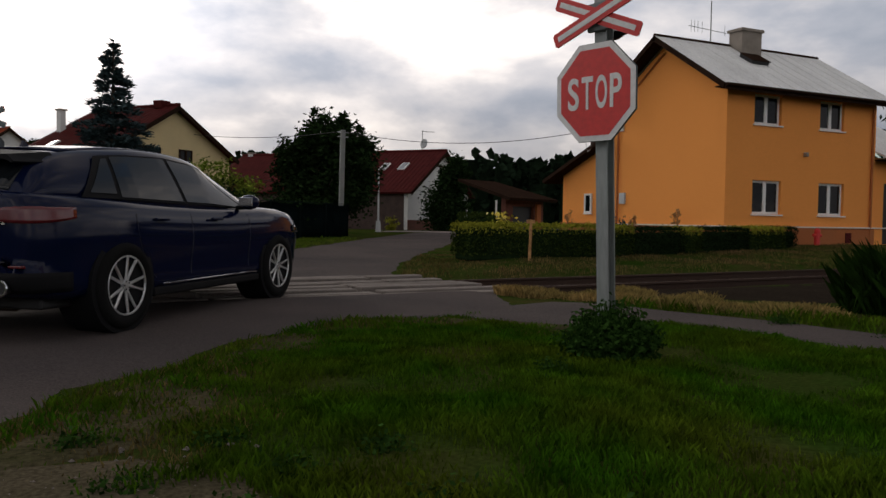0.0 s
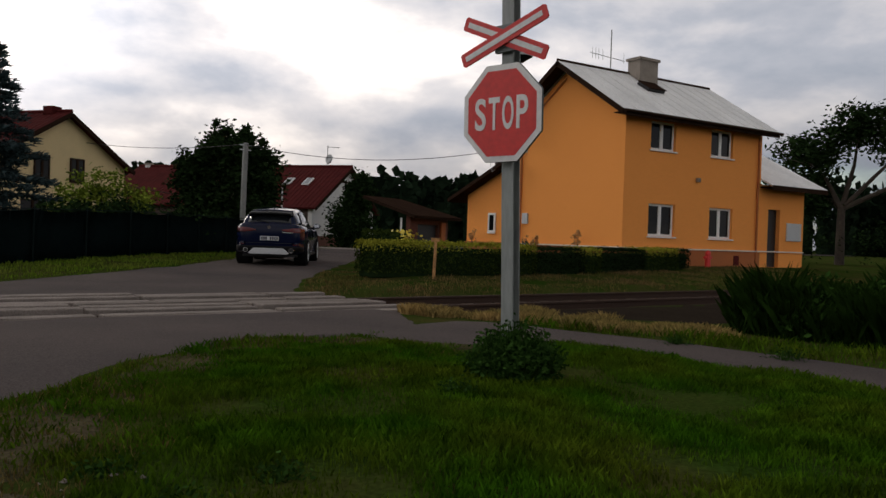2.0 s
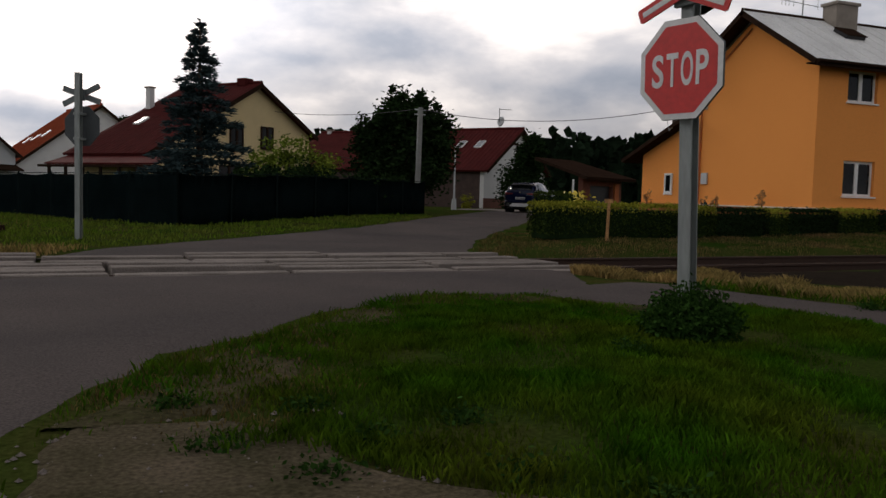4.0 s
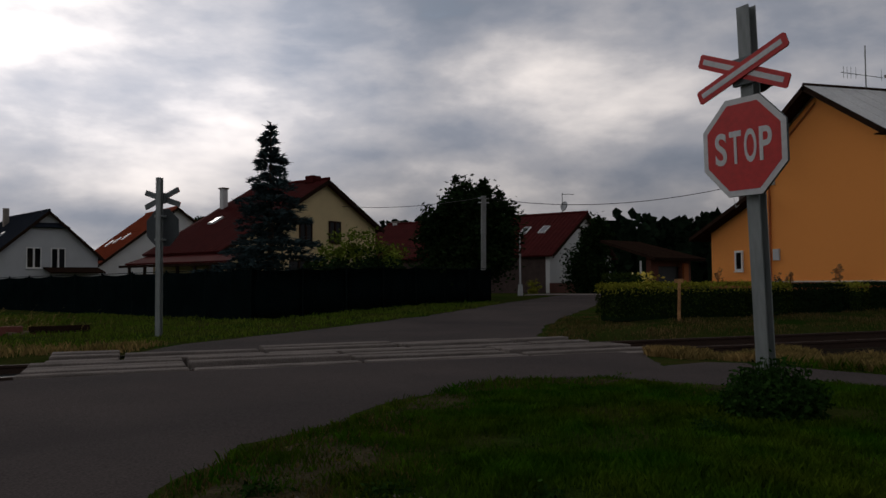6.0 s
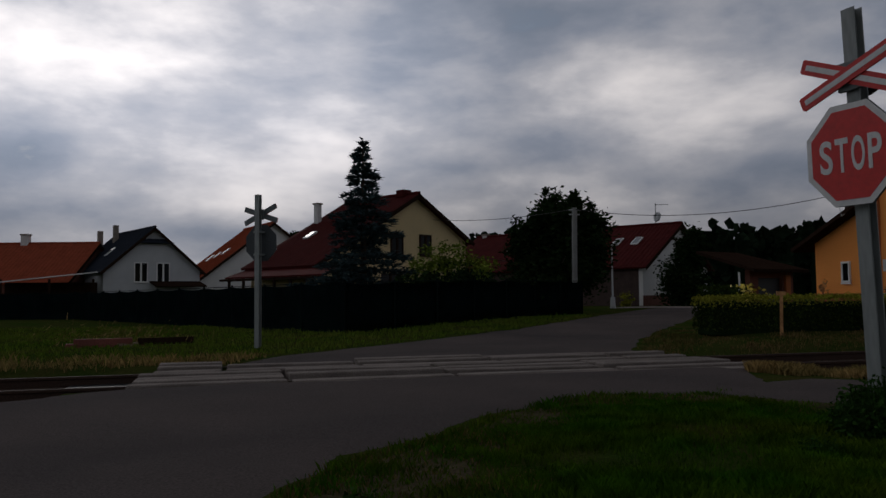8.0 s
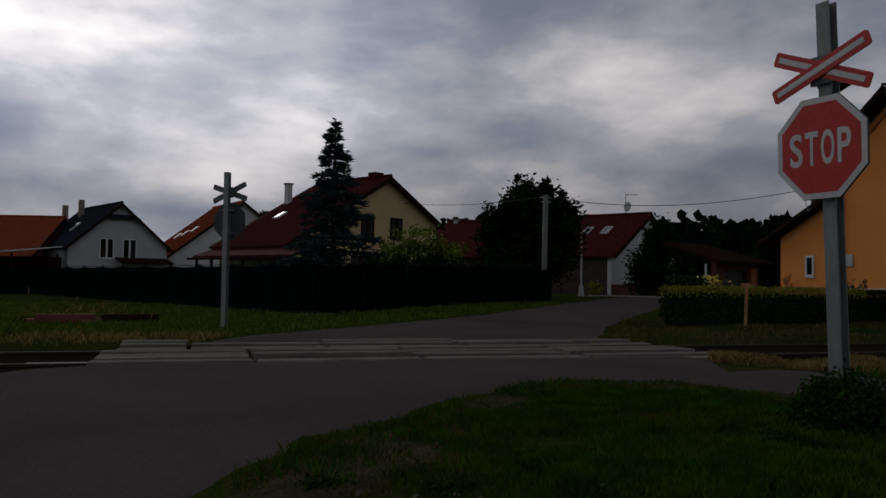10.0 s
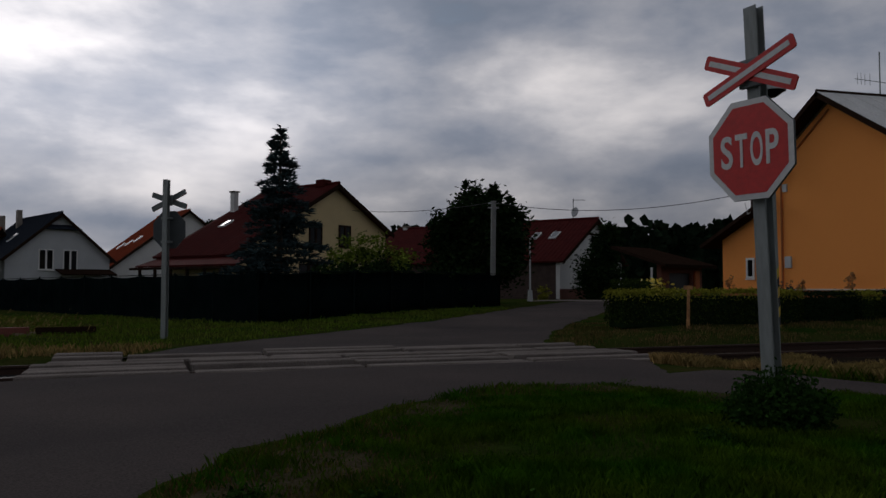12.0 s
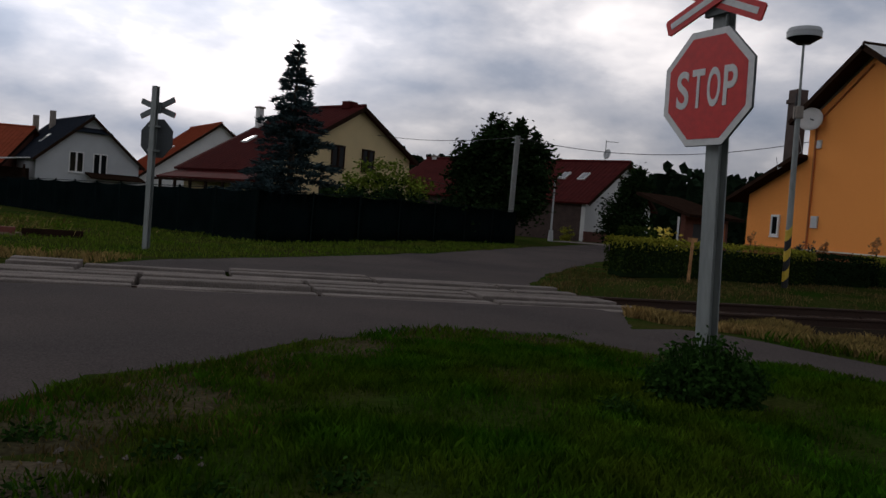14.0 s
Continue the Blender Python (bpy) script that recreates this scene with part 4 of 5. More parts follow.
def spruce_tree(m, h, r, label, seed, mat_="spruce", dens=1.0):
    T = empty("spruce", m, label, "tree")
    rng = random.Random(seed)
    part("trunk", rodm((0, 0, -0.3), (0, 0, h), 0.16, 0.02, 8), M["bark"], T)
    boughs = bmesh.new()
    pts, vs, fs = [], [], []
    z = 0.5
    while z < h - 0.15:
        f = 1 - z / h
        reach = r * (0.75 * f ** 1.1 + 0.25 * f ** 0.6) * rng.choice((0.62, 0.85, 1.0, 1.22)) + 0.05
        n = 5 + int(6 * f)
        for k in range(n):
            a = rng.uniform(0, 6.283)
            L = reach * rng.uniform(0.6, 1.15)
            tip = Vector((math.cos(a) * L, math.sin(a) * L, z - 0.20 * L + 0.16 * L * L / r))
            rod(boughs, (0, 0, z), tip, 0.02, 0.006, 4, caps=False)
            for j in range(int((10 + 80 * L) * dens)):
                q = rng.random() ** 0.7
                p = Vector((0, 0, z)).lerp(tip, q)
                side = Vector((-math.sin(a), math.cos(a), 0)) * rng.gauss(0, 0.17 * L * (1.15 - q) + 0.03)
                p += side + Vector((0, 0, rng.gauss(-0.03, 0.05)))
                d = (Vector((math.cos(a), math.sin(a), 0.15)) + side.normalized() * 0.7 + Vector((rng.gauss(0, 0.3), rng.gauss(0, 0.3), rng.gauss(0, 0.3)))).normalized()
                w = d.cross(Vector((rng.gauss(0, 1), rng.gauss(0, 1), rng.gauss(0, 1)))).normalized() * rng.uniform(0.02, 0.045)
                s = rng.uniform(0.10, 0.24)
                i = len(vs)
                vs += [p - w, p + d * s, p + w]
                fs.append((i, i + 1, i + 2))
        z += 0.17 + 0.13 * f
    tagged(part("boughs", boughs, M["bark"], T), kind="stuff")
    tagged(raw("needles", vs, fs, M[mat_], T), kind="stuff")
    return T


spruce_tree(pose(-1.75, 23.04, -0.25), 6.4, 2.45, "tall blue-green spruce behind the garden fence", 3, dens=1.25)
tree(pose(8.5, 33.2, -0.15), 6.0, [(0.1, 0, 4.1, 1.5, 1.5, 1.5), (-1.6, 0, 3.2, 1.1, 1.1, 1.2), (-1.2, 0.3, 4.2, 0.75, 0.8, 0.7), (1.7, 0, 3.3, 1.2, 1.2, 1.5), (1.0, 0, 4.8, 0.85, 0.9, 0.9), (0.9, 0, 5.5, 0.55, 0.6, 0.55), (-0.45, 0.2, 5.35, 0.6, 0.6, 0.6), (1.9, 0.2, 4.5, 0.55, 0.6, 0.6), (0, 0, 2.0, 2.3, 1.6, 1.3)],
     30000, 0.12, M["leafd"], "dense dark green deciduous tree beside the road", 5)
tree(pose(2.1, 28.6, -0.2), 3.0, [(0, 0, 2.3, 1.2, 1, 0.9), (-1.1, 0, 2.0, 0.8, 0.8, 0.8), (1.3, 0, 1.9, 0.9, 0.9, 0.8), (0.3, 0.2, 1.4, 1.5, 0.9, 0.5)], 4200, 0.085, M["leafl"], "small light green fruit tree in the garden", 6, 0.09)
tree(pose(19.3, 41.8, -0.15), 5.0, [(0, 0, 1.5, 1.6, 1.2, 1.7), (0.5, 0, 3.4, 1.0, 0.9, 1.4), (0.7, 0, 4.5, 0.5, 0.5, 0.6)], 14000, 0.12, M["leafd"], "near-black conical garden shrub beside the white house", 8)
tree(pose(35.0, 18.6, -0.2), 8.5, [(-1.2, 1, 5.5, 1.6, 1.6, 1.5), (0.5, -0.5, 7.0, 1.6, 1.6, 1.3), (1.5, -2.5, 6.2, 1.7, 1.7, 1.7), (-0.3, 1.5, 3.6, 1.3, 1.3, 1.2), (2.5, -5, 5.5, 2, 2, 2.2)], 20000, 0.13, M["leafd"], "open-crowned tree behind the house", 9, 0.25)
tree(pose(-4.7, 80.1, -0.2), 8.0, [(0, 0, 7.0, 1.5, 1.5, 1.0)], 900, 0.2, M["leafd"], "dark far garden tree crown", 12)
for k, (x, y, w, h) in enumerate(((-0.3, 20.6, 1.3, 1.5), (1.6, 22.6, 1.3, 1.7), (3.6, 24.2, 1.2, 1.45), (5.6, 27.2, 1.3, 1.5), (33, 21, 3.4, 2.2), (36, 15, 3.5, 2.2), (30, 26, 3, 2.0))):
    s = empty("garden_bush", spot(x, y), "dark leafy bush behind the fence" if k < 4 else "dark undergrowth behind the house", "bush", "bushes")
    crown("leaves", [(0, 0, h * 0.5, w, w * 0.8, h * 0.55), (0.3 * w, 0, h * 0.75, w * 0.5, w * 0.5, h * 0.3)], 3200, 0.075, M["leafd"], s, 20 + k)
    part("stem", rodm((0, 0, -0.2), (0, 0, h * 0.6), 0.05, 0.02, 6), M["bark"], s)


def build_fence():
    F = empty("garden_fence", Matrix(), "garden fence hung with dark green screening fabric", "fence")
    runs = [[(-2.75, 16.0), (7.4, 26.6)], [(-2.75, 16.0), (-14.8, 37.5)], [(-14.8, 37.5), (-40, 47)]]
    for (a, b) in runs:
        a, b = Vector(a), Vector(b)
        n = max(2, round((b - a).length / 2.2))
        for i in range(n):
            p, q = a.lerp(b, i / n), a.lerp(b, (i + 1) / n)
            bm = bmesh.new()
            cols, h = 10, 1.30
            grid = []
            nrm = Vector((-(q - p).y, (q - p).x)).normalized()
            for c in range(cols + 1):
                w = p.lerp(q, c / cols)
                sag = 0.05 * math.sin(math.pi * c / cols)
                col = []
                for r, z in enumerate((-0.02, 0.4, 0.85, h - sag)):
                    o = w + nrm * (0.025 * noise.noise(Vector((w.x * 2, w.y * 2, z * 2))))
                    col.append(bm.verts.new((o.x, o.y, gz(o.x, o.y) + z)))
                grid.append(col)
            for c in range(cols):
                for r in range(3):
                    bm.faces.new((grid[c][r], grid[c + 1][r], grid[c + 1][r + 1], grid[c][r + 1]))
            bmesh.ops.solidify(bm, geom=bm.faces, thickness=0.012)
            part("fabric", bm, M["tarp"], F, smooth=True)
            part("fence_post", rodm((p.x, p.y, gz(p.x, p.y) - 0.2), (p.x, p.y, gz(p.x, p.y) + 1.36), 0.028, n=8), M["post"], F)
            za, zb = gz(p.x, p.y) + 1.31, gz(q.x, q.y) + 1.31
            part("rail", rodm((p.x, p.y, za), (q.x, q.y, zb), 0.012, n=5), M["post"], F)


build_fence()


def hedge(a, b, width, top, material, label, seed, top_mat=None):
    """A clipped hedge from a to b, its top at the height top above the ground."""
    a, b = Vector(a), Vector(b)
    c = (a + b) / 2
    ang = math.degrees(math.atan2((b - a).y, (b - a).x))
    Hd = empty("hedge", pose(c.x, c.y, gz(c.x, c.y), 0, 0, ang), label, "hedge", "clipped hedges")
    L = (b - a).length
    rng = random.Random(seed)
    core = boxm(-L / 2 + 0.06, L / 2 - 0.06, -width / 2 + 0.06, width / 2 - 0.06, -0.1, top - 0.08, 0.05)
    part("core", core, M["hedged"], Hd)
    pts, tops = [], []
    area = 2 * L * top + L * width + 2 * width * top
    for k in range(int(area * 900)):
        t = rng.random() * area
        x, y, z = rng.uniform(-L / 2, L / 2), rng.uniform(-width / 2, width / 2), rng.uniform(0, top)
        bump = 0.05 * noise.noise(Vector((x * 3, y * 3 + seed, z * 3)))
        if t < 2 * L * top:
            y = math.copysign(width / 2 + bump, y)
        elif t < 2 * L * top + L * width:
            z = top + bump
        else:
            x = math.copysign(L / 2 + bump, x)
        d = (x + rng.gauss(0, 0.02), y + rng.gauss(0, 0.02), z + abs(rng.gauss(0, 0.03)))
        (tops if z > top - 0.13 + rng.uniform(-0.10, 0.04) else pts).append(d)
    # under a yellow-green top the side leaves are coloured darker, as face shade
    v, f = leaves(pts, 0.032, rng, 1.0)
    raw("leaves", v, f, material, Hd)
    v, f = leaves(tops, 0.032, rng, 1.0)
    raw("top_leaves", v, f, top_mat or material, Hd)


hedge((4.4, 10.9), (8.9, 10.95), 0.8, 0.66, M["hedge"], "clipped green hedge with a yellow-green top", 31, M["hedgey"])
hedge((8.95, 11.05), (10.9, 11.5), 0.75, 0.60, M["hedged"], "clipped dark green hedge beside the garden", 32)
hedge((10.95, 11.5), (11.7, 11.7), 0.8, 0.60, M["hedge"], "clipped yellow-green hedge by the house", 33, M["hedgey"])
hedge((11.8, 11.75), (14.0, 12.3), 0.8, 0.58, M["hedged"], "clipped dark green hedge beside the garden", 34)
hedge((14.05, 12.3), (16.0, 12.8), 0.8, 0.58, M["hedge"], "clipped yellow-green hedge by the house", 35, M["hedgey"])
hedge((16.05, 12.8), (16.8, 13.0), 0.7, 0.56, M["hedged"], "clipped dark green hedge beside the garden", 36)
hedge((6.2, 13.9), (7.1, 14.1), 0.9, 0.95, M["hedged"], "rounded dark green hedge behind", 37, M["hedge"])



# ---- the car ----
from mathutils.bvhtree import BVHTree

# y from the rear axle, half width, heights of the sill, the widest line, the shoulder and the deck
BODY = [(-0.95, 0.60, 0.50, 0.66, 0.93, 1.05), (-0.93, 0.73, 0.42, 0.64, 0.96, 1.09), (-0.84, 0.825, 0.34, 0.63, 0.99, 1.11), (-0.55, 0.915, 0.29, 0.65, 1.0, 1.10),
        (0, 0.955, 0.27, 0.67, 1.0, 1.08), (0.8, 0.942, 0.25, 0.65, 0.96, 1.05), (1.6, 0.938, 0.25, 0.64, 0.94, 1.03), (2.3, 0.945, 0.25, 0.65, 0.94, 1.03),
        (2.75, 0.95, 0.27, 0.67, 0.94, 1.03), (3.2, 0.93, 0.28, 0.65, 0.91, 1.0), (3.5, 0.86, 0.30, 0.62, 0.84, 0.92), (3.66, 0.74, 0.34, 0.58, 0.76, 0.83), (3.74, 0.55, 0.42, 0.55, 0.66, 0.71)]
# y, half width and height at the belt, half width and height at the roof
CABIN = [(-0.88, 0.70, 1.06, 0.64, 1.10), (-0.74, 0.74, 1.08, 0.62, 1.25), (-0.60, 0.77, 1.08, 0.61, 1.37), (-0.3, 0.81, 1.07, 0.60, 1.455), (0.3, 0.85, 1.05, 0.60, 1.52),
         (0.9, 0.855, 1.03, 0.60, 1.545), (1.5, 0.85, 1.02, 0.60, 1.50), (1.95, 0.84, 1.01, 0.60, 1.35), (2.6, 0.80, 1.0, 0.72, 1.03)]


def loft(rings):
    bm = bmesh.new()
    rows = [[bm.verts.new(p) for p in r] for r in rings]
    n = len(rows[0])
    for a, b in zip(rows, rows[1:]):
        for i in range(n):
            bm.faces.new((a[i], a[(i + 1) % n], b[(i + 1) % n], b[i]))
    bm.faces.new(rows[0][::-1]), bm.faces.new(rows[-1])
    bmesh.ops.recalc_face_normals(bm, faces=bm.faces)
    return bm


def mirror_ring(half, y):
    return [(x, y, z) for x, z in half] + [(-x, y, z) for x, z in half[::-1] if x > 0.001]


def smooth_rows(rows, n):
    """Rows put through a Catmull-Rom curve, n steps between each pair."""
    out = []
    r = [rows[0], *rows, rows[-1]]
    for k in range(1, len(r) - 2):
        for i in range(n):
            t = i / n
            out.append(tuple(0.5 * (2 * b + (c - a) * t + (2 * a - 5 * b + 4 * c - d) * t * t + (3 * b - a - 3 * c + d) * t ** 3) for a, b, c, d in zip(r[k - 1], r[k], r[k + 1], r[k + 2])))
    return out + [rows[-1]]


def cabin_at(y):
    for a, b in zip(CABIN, CABIN[1:]):
        if a[0] <= y <= b[0]:
            f = (y - a[0]) / (b[0] - a[0])
            return [u + (v - u) * f for u, v in zip(a, b)]
    return CABIN[-1]


def side_panel(y0, y1, f0, f1, sx, y0t=None, y1t=None, lift=0.024):
    """A pane on the cabin's side: from y0 to y1 at its foot, y0t to y1t at its head."""
    bm = bmesh.new()
    g = []
    for j in range(7):
        f = f0 + (f1 - f0) * j / 6
        row = []
        for i in range(9):
            a, b = y0 + ((y0 if y0t is None else y0t) - y0) * j / 6, y1 + ((y1 if y1t is None else y1t) - y1) * j / 6
            y = a + (b - a) * i / 8
            _, hb, zb, ht, zt = cabin_at(y)
            row.append(bm.verts.new((sx * (hb + (ht - hb) * f + lift + 0.014 * 4 * f * (1 - f)), y, zb + (zt - zb) * f)))
        g.append(row)
    for j in range(6):
        for i in range(8):
            bm.faces.new((g[j][i], g[j][i + 1], g[j + 1][i + 1], g[j + 1][i]))
    bmesh.ops.recalc_face_normals(bm, faces=bm.faces)
    bmesh.ops.solidify(bm, geom=bm.faces, thickness=0.006)
    return bm


def top_panel(y0, y1, inset, lift):
    bm = bmesh.new()
    g = []
    for j in range(9):
        y = y0 + (y1 - y0) * j / 8
        _, hb, zb, ht, zt = cabin_at(y)
        g.append([bm.verts.new(((ht - inset) * (i / 4 - 1), y, zt + lift + 0.03 * (1 - (i / 4 - 1) ** 2))) for i in range(9)])
    for j in range(8):
        for i in range(8):
            bm.faces.new((g[j][i], g[j][i + 1], g[j + 1][i + 1], g[j + 1][i]))
    bmesh.ops.recalc_face_normals(bm, faces=bm.faces)
    bmesh.ops.solidify(bm, geom=bm.faces, thickness=0.008)
    return bm


def body_patch(tree_, start, ends, low, high, lift=0.006, cols=14, rows=5):
    """A shell laid on the bodywork: rays from the inner point start, fanned between two bearings in degrees, from height low(f) to high(f)."""
    bm = bmesh.new()
    grid = []
    for i in range(cols + 1):
        f = i / cols
        a = radians(ends[0] + (ends[1] - ends[0]) * f)
        col = []
        for j in range(rows + 1):
            z = low(f) + (high(f) - low(f)) * j / rows
            hit, nrm, _, _ = tree_.ray_cast(Vector((start[0], start[1], z)), Vector((math.sin(a), -math.cos(a), 0)))
            out = Vector((math.sin(a), -math.cos(a), 0))
            col.append(bm.verts.new(hit + out * lift))
        grid.append(col)
    for i in range(cols):
        for j in range(rows):
            bm.faces.new((grid[i][j], grid[i + 1][j], grid[i + 1][j + 1], grid[i][j + 1]))
    bmesh.ops.recalc_face_normals(bm, faces=bm.faces)
    bmesh.ops.solidify(bm, geom=bm.faces, thickness=-0.012)
    return bm


def build_wheel(car, x, y, sx):
    w = part("wheel", bmesh.new(), M["tyre"], car, at=pose(x, y, 0.365))
    bm = bmesh.new()
    prof = [(0.25, -0.11), (0.31, -0.122), (0.345, -0.115), (0.365, -0.08), (0.365, 0.08), (0.345, 0.115), (0.31, 0.122), (0.25, 0.11)]
    rings = []
    for k in range(40):
        a = k / 40 * 2 * math.pi
        rings.append([bm.verts.new((o, r * math.cos(a), r * math.sin(a))) for r, o in prof])
    for k in range(40):
        for i in range(len(prof)):
            bm.faces.new((rings[k][i], rings[k][(i + 1) % 8], rings[(k + 1) % 40][(i + 1) % 8], rings[(k + 1) % 40][i]))
    bmesh.ops.recalc_face_normals(bm, faces=bm.faces)
    part("tyre", bm, M["tyre"], w, smooth=True)
    part("rim_barrel", rodm((-sx * 0.02, 0, 0), (-sx * 0.05, 0, 0), 0.252, n=32), M["black"], w)
    part("brake_disc", rodm((sx * 0.0, 0, 0), (sx * 0.02, 0, 0), 0.16, n=24), M["rail"], w)
    bm = bmesh.new()
    for k in range(32):
        a, b = k / 32 * 2 * math.pi, (k + 1) / 32 * 2 * math.pi
        rod(bm, (sx * 0.105, 0.246 * math.cos(a), 0.246 * math.sin(a)), (sx * 0.105, 0.246 * math.cos(b), 0.246 * math.sin(b)), 0.010, n=6)
    rim = part("rim", bm, M["alloy"], w)
    for k in range(5):
        for s in (-0.24, 0.24):
            a = k / 5 * 2 * math.pi + s
            b = k / 5 * 2 * math.pi + s * 0.6
            part("spoke", rodm((sx * 0.085, 0.045 * math.cos(b), 0.045 * math.sin(b)), (sx * 0.10, 0.245 * math.cos(a), 0.245 * math.sin(a)), 0.015, 0.012, 6), M["alloy"], rim)
    part("hub", rodm((sx * 0.06, 0, 0), (sx * 0.105, 0, 0), 0.058, 0.045, 16), M["alloy"], rim)
    for k in range(5):
        a = k / 5 * 2 * math.pi + 0.6
        part("wheel_bolt", rodm((sx * 0.10, 0.034 * math.cos(a), 0.034 * math.sin(a)), (sx * 0.11, 0.034 * math.cos(a), 0.034 * math.sin(a)), 0.008, n=6), M["black"], rim)
    return w


def build_car():
    car = empty("car", pose(-3.7, 2.9, -0.3), "dark blue five-door car driving away over the crossing", "car")
    rings = []
    for y, hw, zb, zm, zs, zt in smooth_rows(BODY, 4):
        half = [(0, zb), (hw * 0.86, zb), (hw * 0.95, zb + 0.05), (hw * 0.975, zb + 0.14), (hw * 0.965, zb * 0.5 + zm * 0.5), (hw * 0.99, zm), (hw, zm + (zs - zm) * 0.35), (hw * 0.988, zm + (zs - zm) * 0.7),
                (hw * 0.968, zs), (hw * 0.93, zt - 0.03), (hw * 0.86, zt + 0.0), (hw * 0.6, zt + 0.02), (0, zt + 0.03)]
        rings.append(mirror_ring(half, y))
    shell = loft(rings)
    skin = BVHTree.FromBMesh(shell)
    part("body", shell, M["carpaint"], car, "glossy dark blue paint", smooth=True)
    rings = []
    for y, hb, zb, ht, zt in smooth_rows(CABIN, 4):
        half = [(0, zb - 0.2), (hb, zb - 0.05), (hb + (ht - hb) * 0.33 + 0.012, zb + (zt - zb) * 0.33), (hb + (ht - hb) * 0.66 + 0.014, zb + (zt - zb) * 0.66), (ht + 0.012, zt - 0.04), (ht - 0.03, zt - 0.005), (ht - 0.14, zt + 0.012), (0, zt + 0.03)]
        rings.append(mirror_ring(half, y))
    part("cabin", loft(rings), M["carpaint"], car, smooth=True)
    part("roof_panel", top_panel(-0.30, 1.45, 0.06, 0.012), M["carpaint"], car, smooth=True)
    part("rear_window", top_panel(-0.86, -0.58, 0.07, 0.014), M["carglass"], car, "dark sloping rear window", smooth=True)
    part("windscreen", top_panel(1.58, 2.5, 0.05, 0.012), M["carglass"], car, smooth=True)
    for sx in (-1, 1):
        part("window_surround", side_panel(-0.36, 2.36, 0.06, 0.90, sx, -0.02, 1.56, 0.016), M["plastic"], car)
        part("side_window", side_panel(1.06, 2.22, 0.10, 0.87, sx, 1.0, 1.52), M["carglass"], car)
        part("side_window", side_panel(0.10, 1.00, 0.10, 0.87, sx, 0.16, 0.94), M["carglass"], car)
        part("side_window", side_panel(-0.26, 0.05, 0.16, 0.84, sx, 0.04, 0.11), M["carglass"], car)
        part("sill", boxm(0.42, 2.38, -0.03, 0.03, 0.23, 0.31, 0.02, pose(sx * 0.905, 0, 0, 0, 0, 90)), M["plastic"], car)
        part("sill_strip", rodm((sx * 0.935, 0.55, 0.335), (sx * 0.935, 2.30, 0.335), 0.008, n=5), M["chrome"], car)
        for y in (0.52, 1.46):
            part("door_handle", boxm(sx * 0.93, sx * 0.962, y - 0.10, y + 0.10, 0.90, 0.928, 0.01), M["carpaint"], car)
        for y in (0.16, 1.04, 2.16):
            bm, last = bmesh.new(), None
            for k in range(9):
                z = 0.40 + 0.07 * k
                bend = 0.30 * ((0.9 - z) / 0.5) ** 2 if y < 0.5 and z < 0.9 else 0.0
                hit, _, _, _ = skin.ray_cast(Vector((0, y + bend, z)), Vector((sx, 0, 0)))
                if last is not None:
                    rod(bm, last, hit, 0.005, n=4, caps=False)
                last = hit.copy()
            part("door_seam", bm, M["black"], car)
        bm = bmesh.new()
        bmesh.ops.create_uvsphere(bm, u_segments=16, v_segments=10, radius=1)
        bmesh.ops.transform(bm, matrix=Matrix.Diagonal((0.115, 0.085, 0.08, 1)), verts=bm.verts)
        m = part("mirror", bm, M["carpaint"], car, smooth=True, at=pose(sx * 1.0, 2.02, 1.09))
        part("mirror_glass", boxm(-0.08, 0.08, -0.088, -0.078, -0.045, 0.05, 0.003), M["chrome"], m)
        part("mirror_arm", rodm((-sx * 0.16, 0.02, -0.06), (0, 0.02, -0.05), 0.025, n=8), M["plastic"], m)
        for y in (0, 2.82):
            part("wheel_arch", rodm((sx * 0.60, y, 0.375), (sx * 0.934, y, 0.375), 0.412, n=40), M["plastic"], car)
        part("tail_light", body_patch(skin, (sx * 0.30, -0.30), (sx * 4, sx * 68), lambda f: 0.94 - 0.055 * math.sin(math.pi * min(1, 0.05 + 0.85 * f)), lambda f: 0.955 + 0.055 * math.sin(math.pi * min(0.62, 0.05 + 0.8 * f))), M["taillight"], car, "dark red tail light", smooth=True)
        part("reflector", boxm(sx * 0.60, sx * 0.76, -0.945, -0.90, 0.555, 0.575, 0.006), M["taillight"], car)
        part("exhaust", rodm((sx * 0.60, -0.985, 0.41), (sx * 0.60, -0.86, 0.41), 0.050, n=16), M["black"], car)
        bm = bmesh.new()
        for k in range(20):
            a, b = k / 20 * 2 * math.pi, (k + 1) / 20 * 2 * math.pi
            rod(bm, (sx * 0.60 + 0.062 * math.cos(a), -0.985, 0.41 + 0.055 * math.sin(a)), (sx * 0.60 + 0.062 * math.cos(b), -0.985, 0.41 + 0.055 * math.sin(b)), 0.010, n=6)
        part("exhaust_ring", bm, M["chrome"], car)
        part("headlight", body_patch(skin, (sx * 0.2, 2.9), (sx * 180, sx * 115), lambda f: 0.70 + 0.06 * f, lambda f: 0.76 + 0.07 * f), M["carglass"], car, smooth=True)
    part("bumper", body_patch(skin, (0, -0.1), (-62, 62), lambda f: 0.37, lambda f: 0.53 - 0.03 * abs(f - 0.5), 0.012, 24, 4), M["plastic"], car, "black lower bumper", smooth=True)
    part("skid_plate", prism([(-0.36, 0.465), (0.36, 0.465), (0.41, 0.45), (0.54, 0.33), (0.48, 0.30), (-0.48, 0.30), (-0.54, 0.33), (-0.41, 0.45)], -0.985, -0.93, bevel=0.012), M["skid"], car, "silver skid plate")
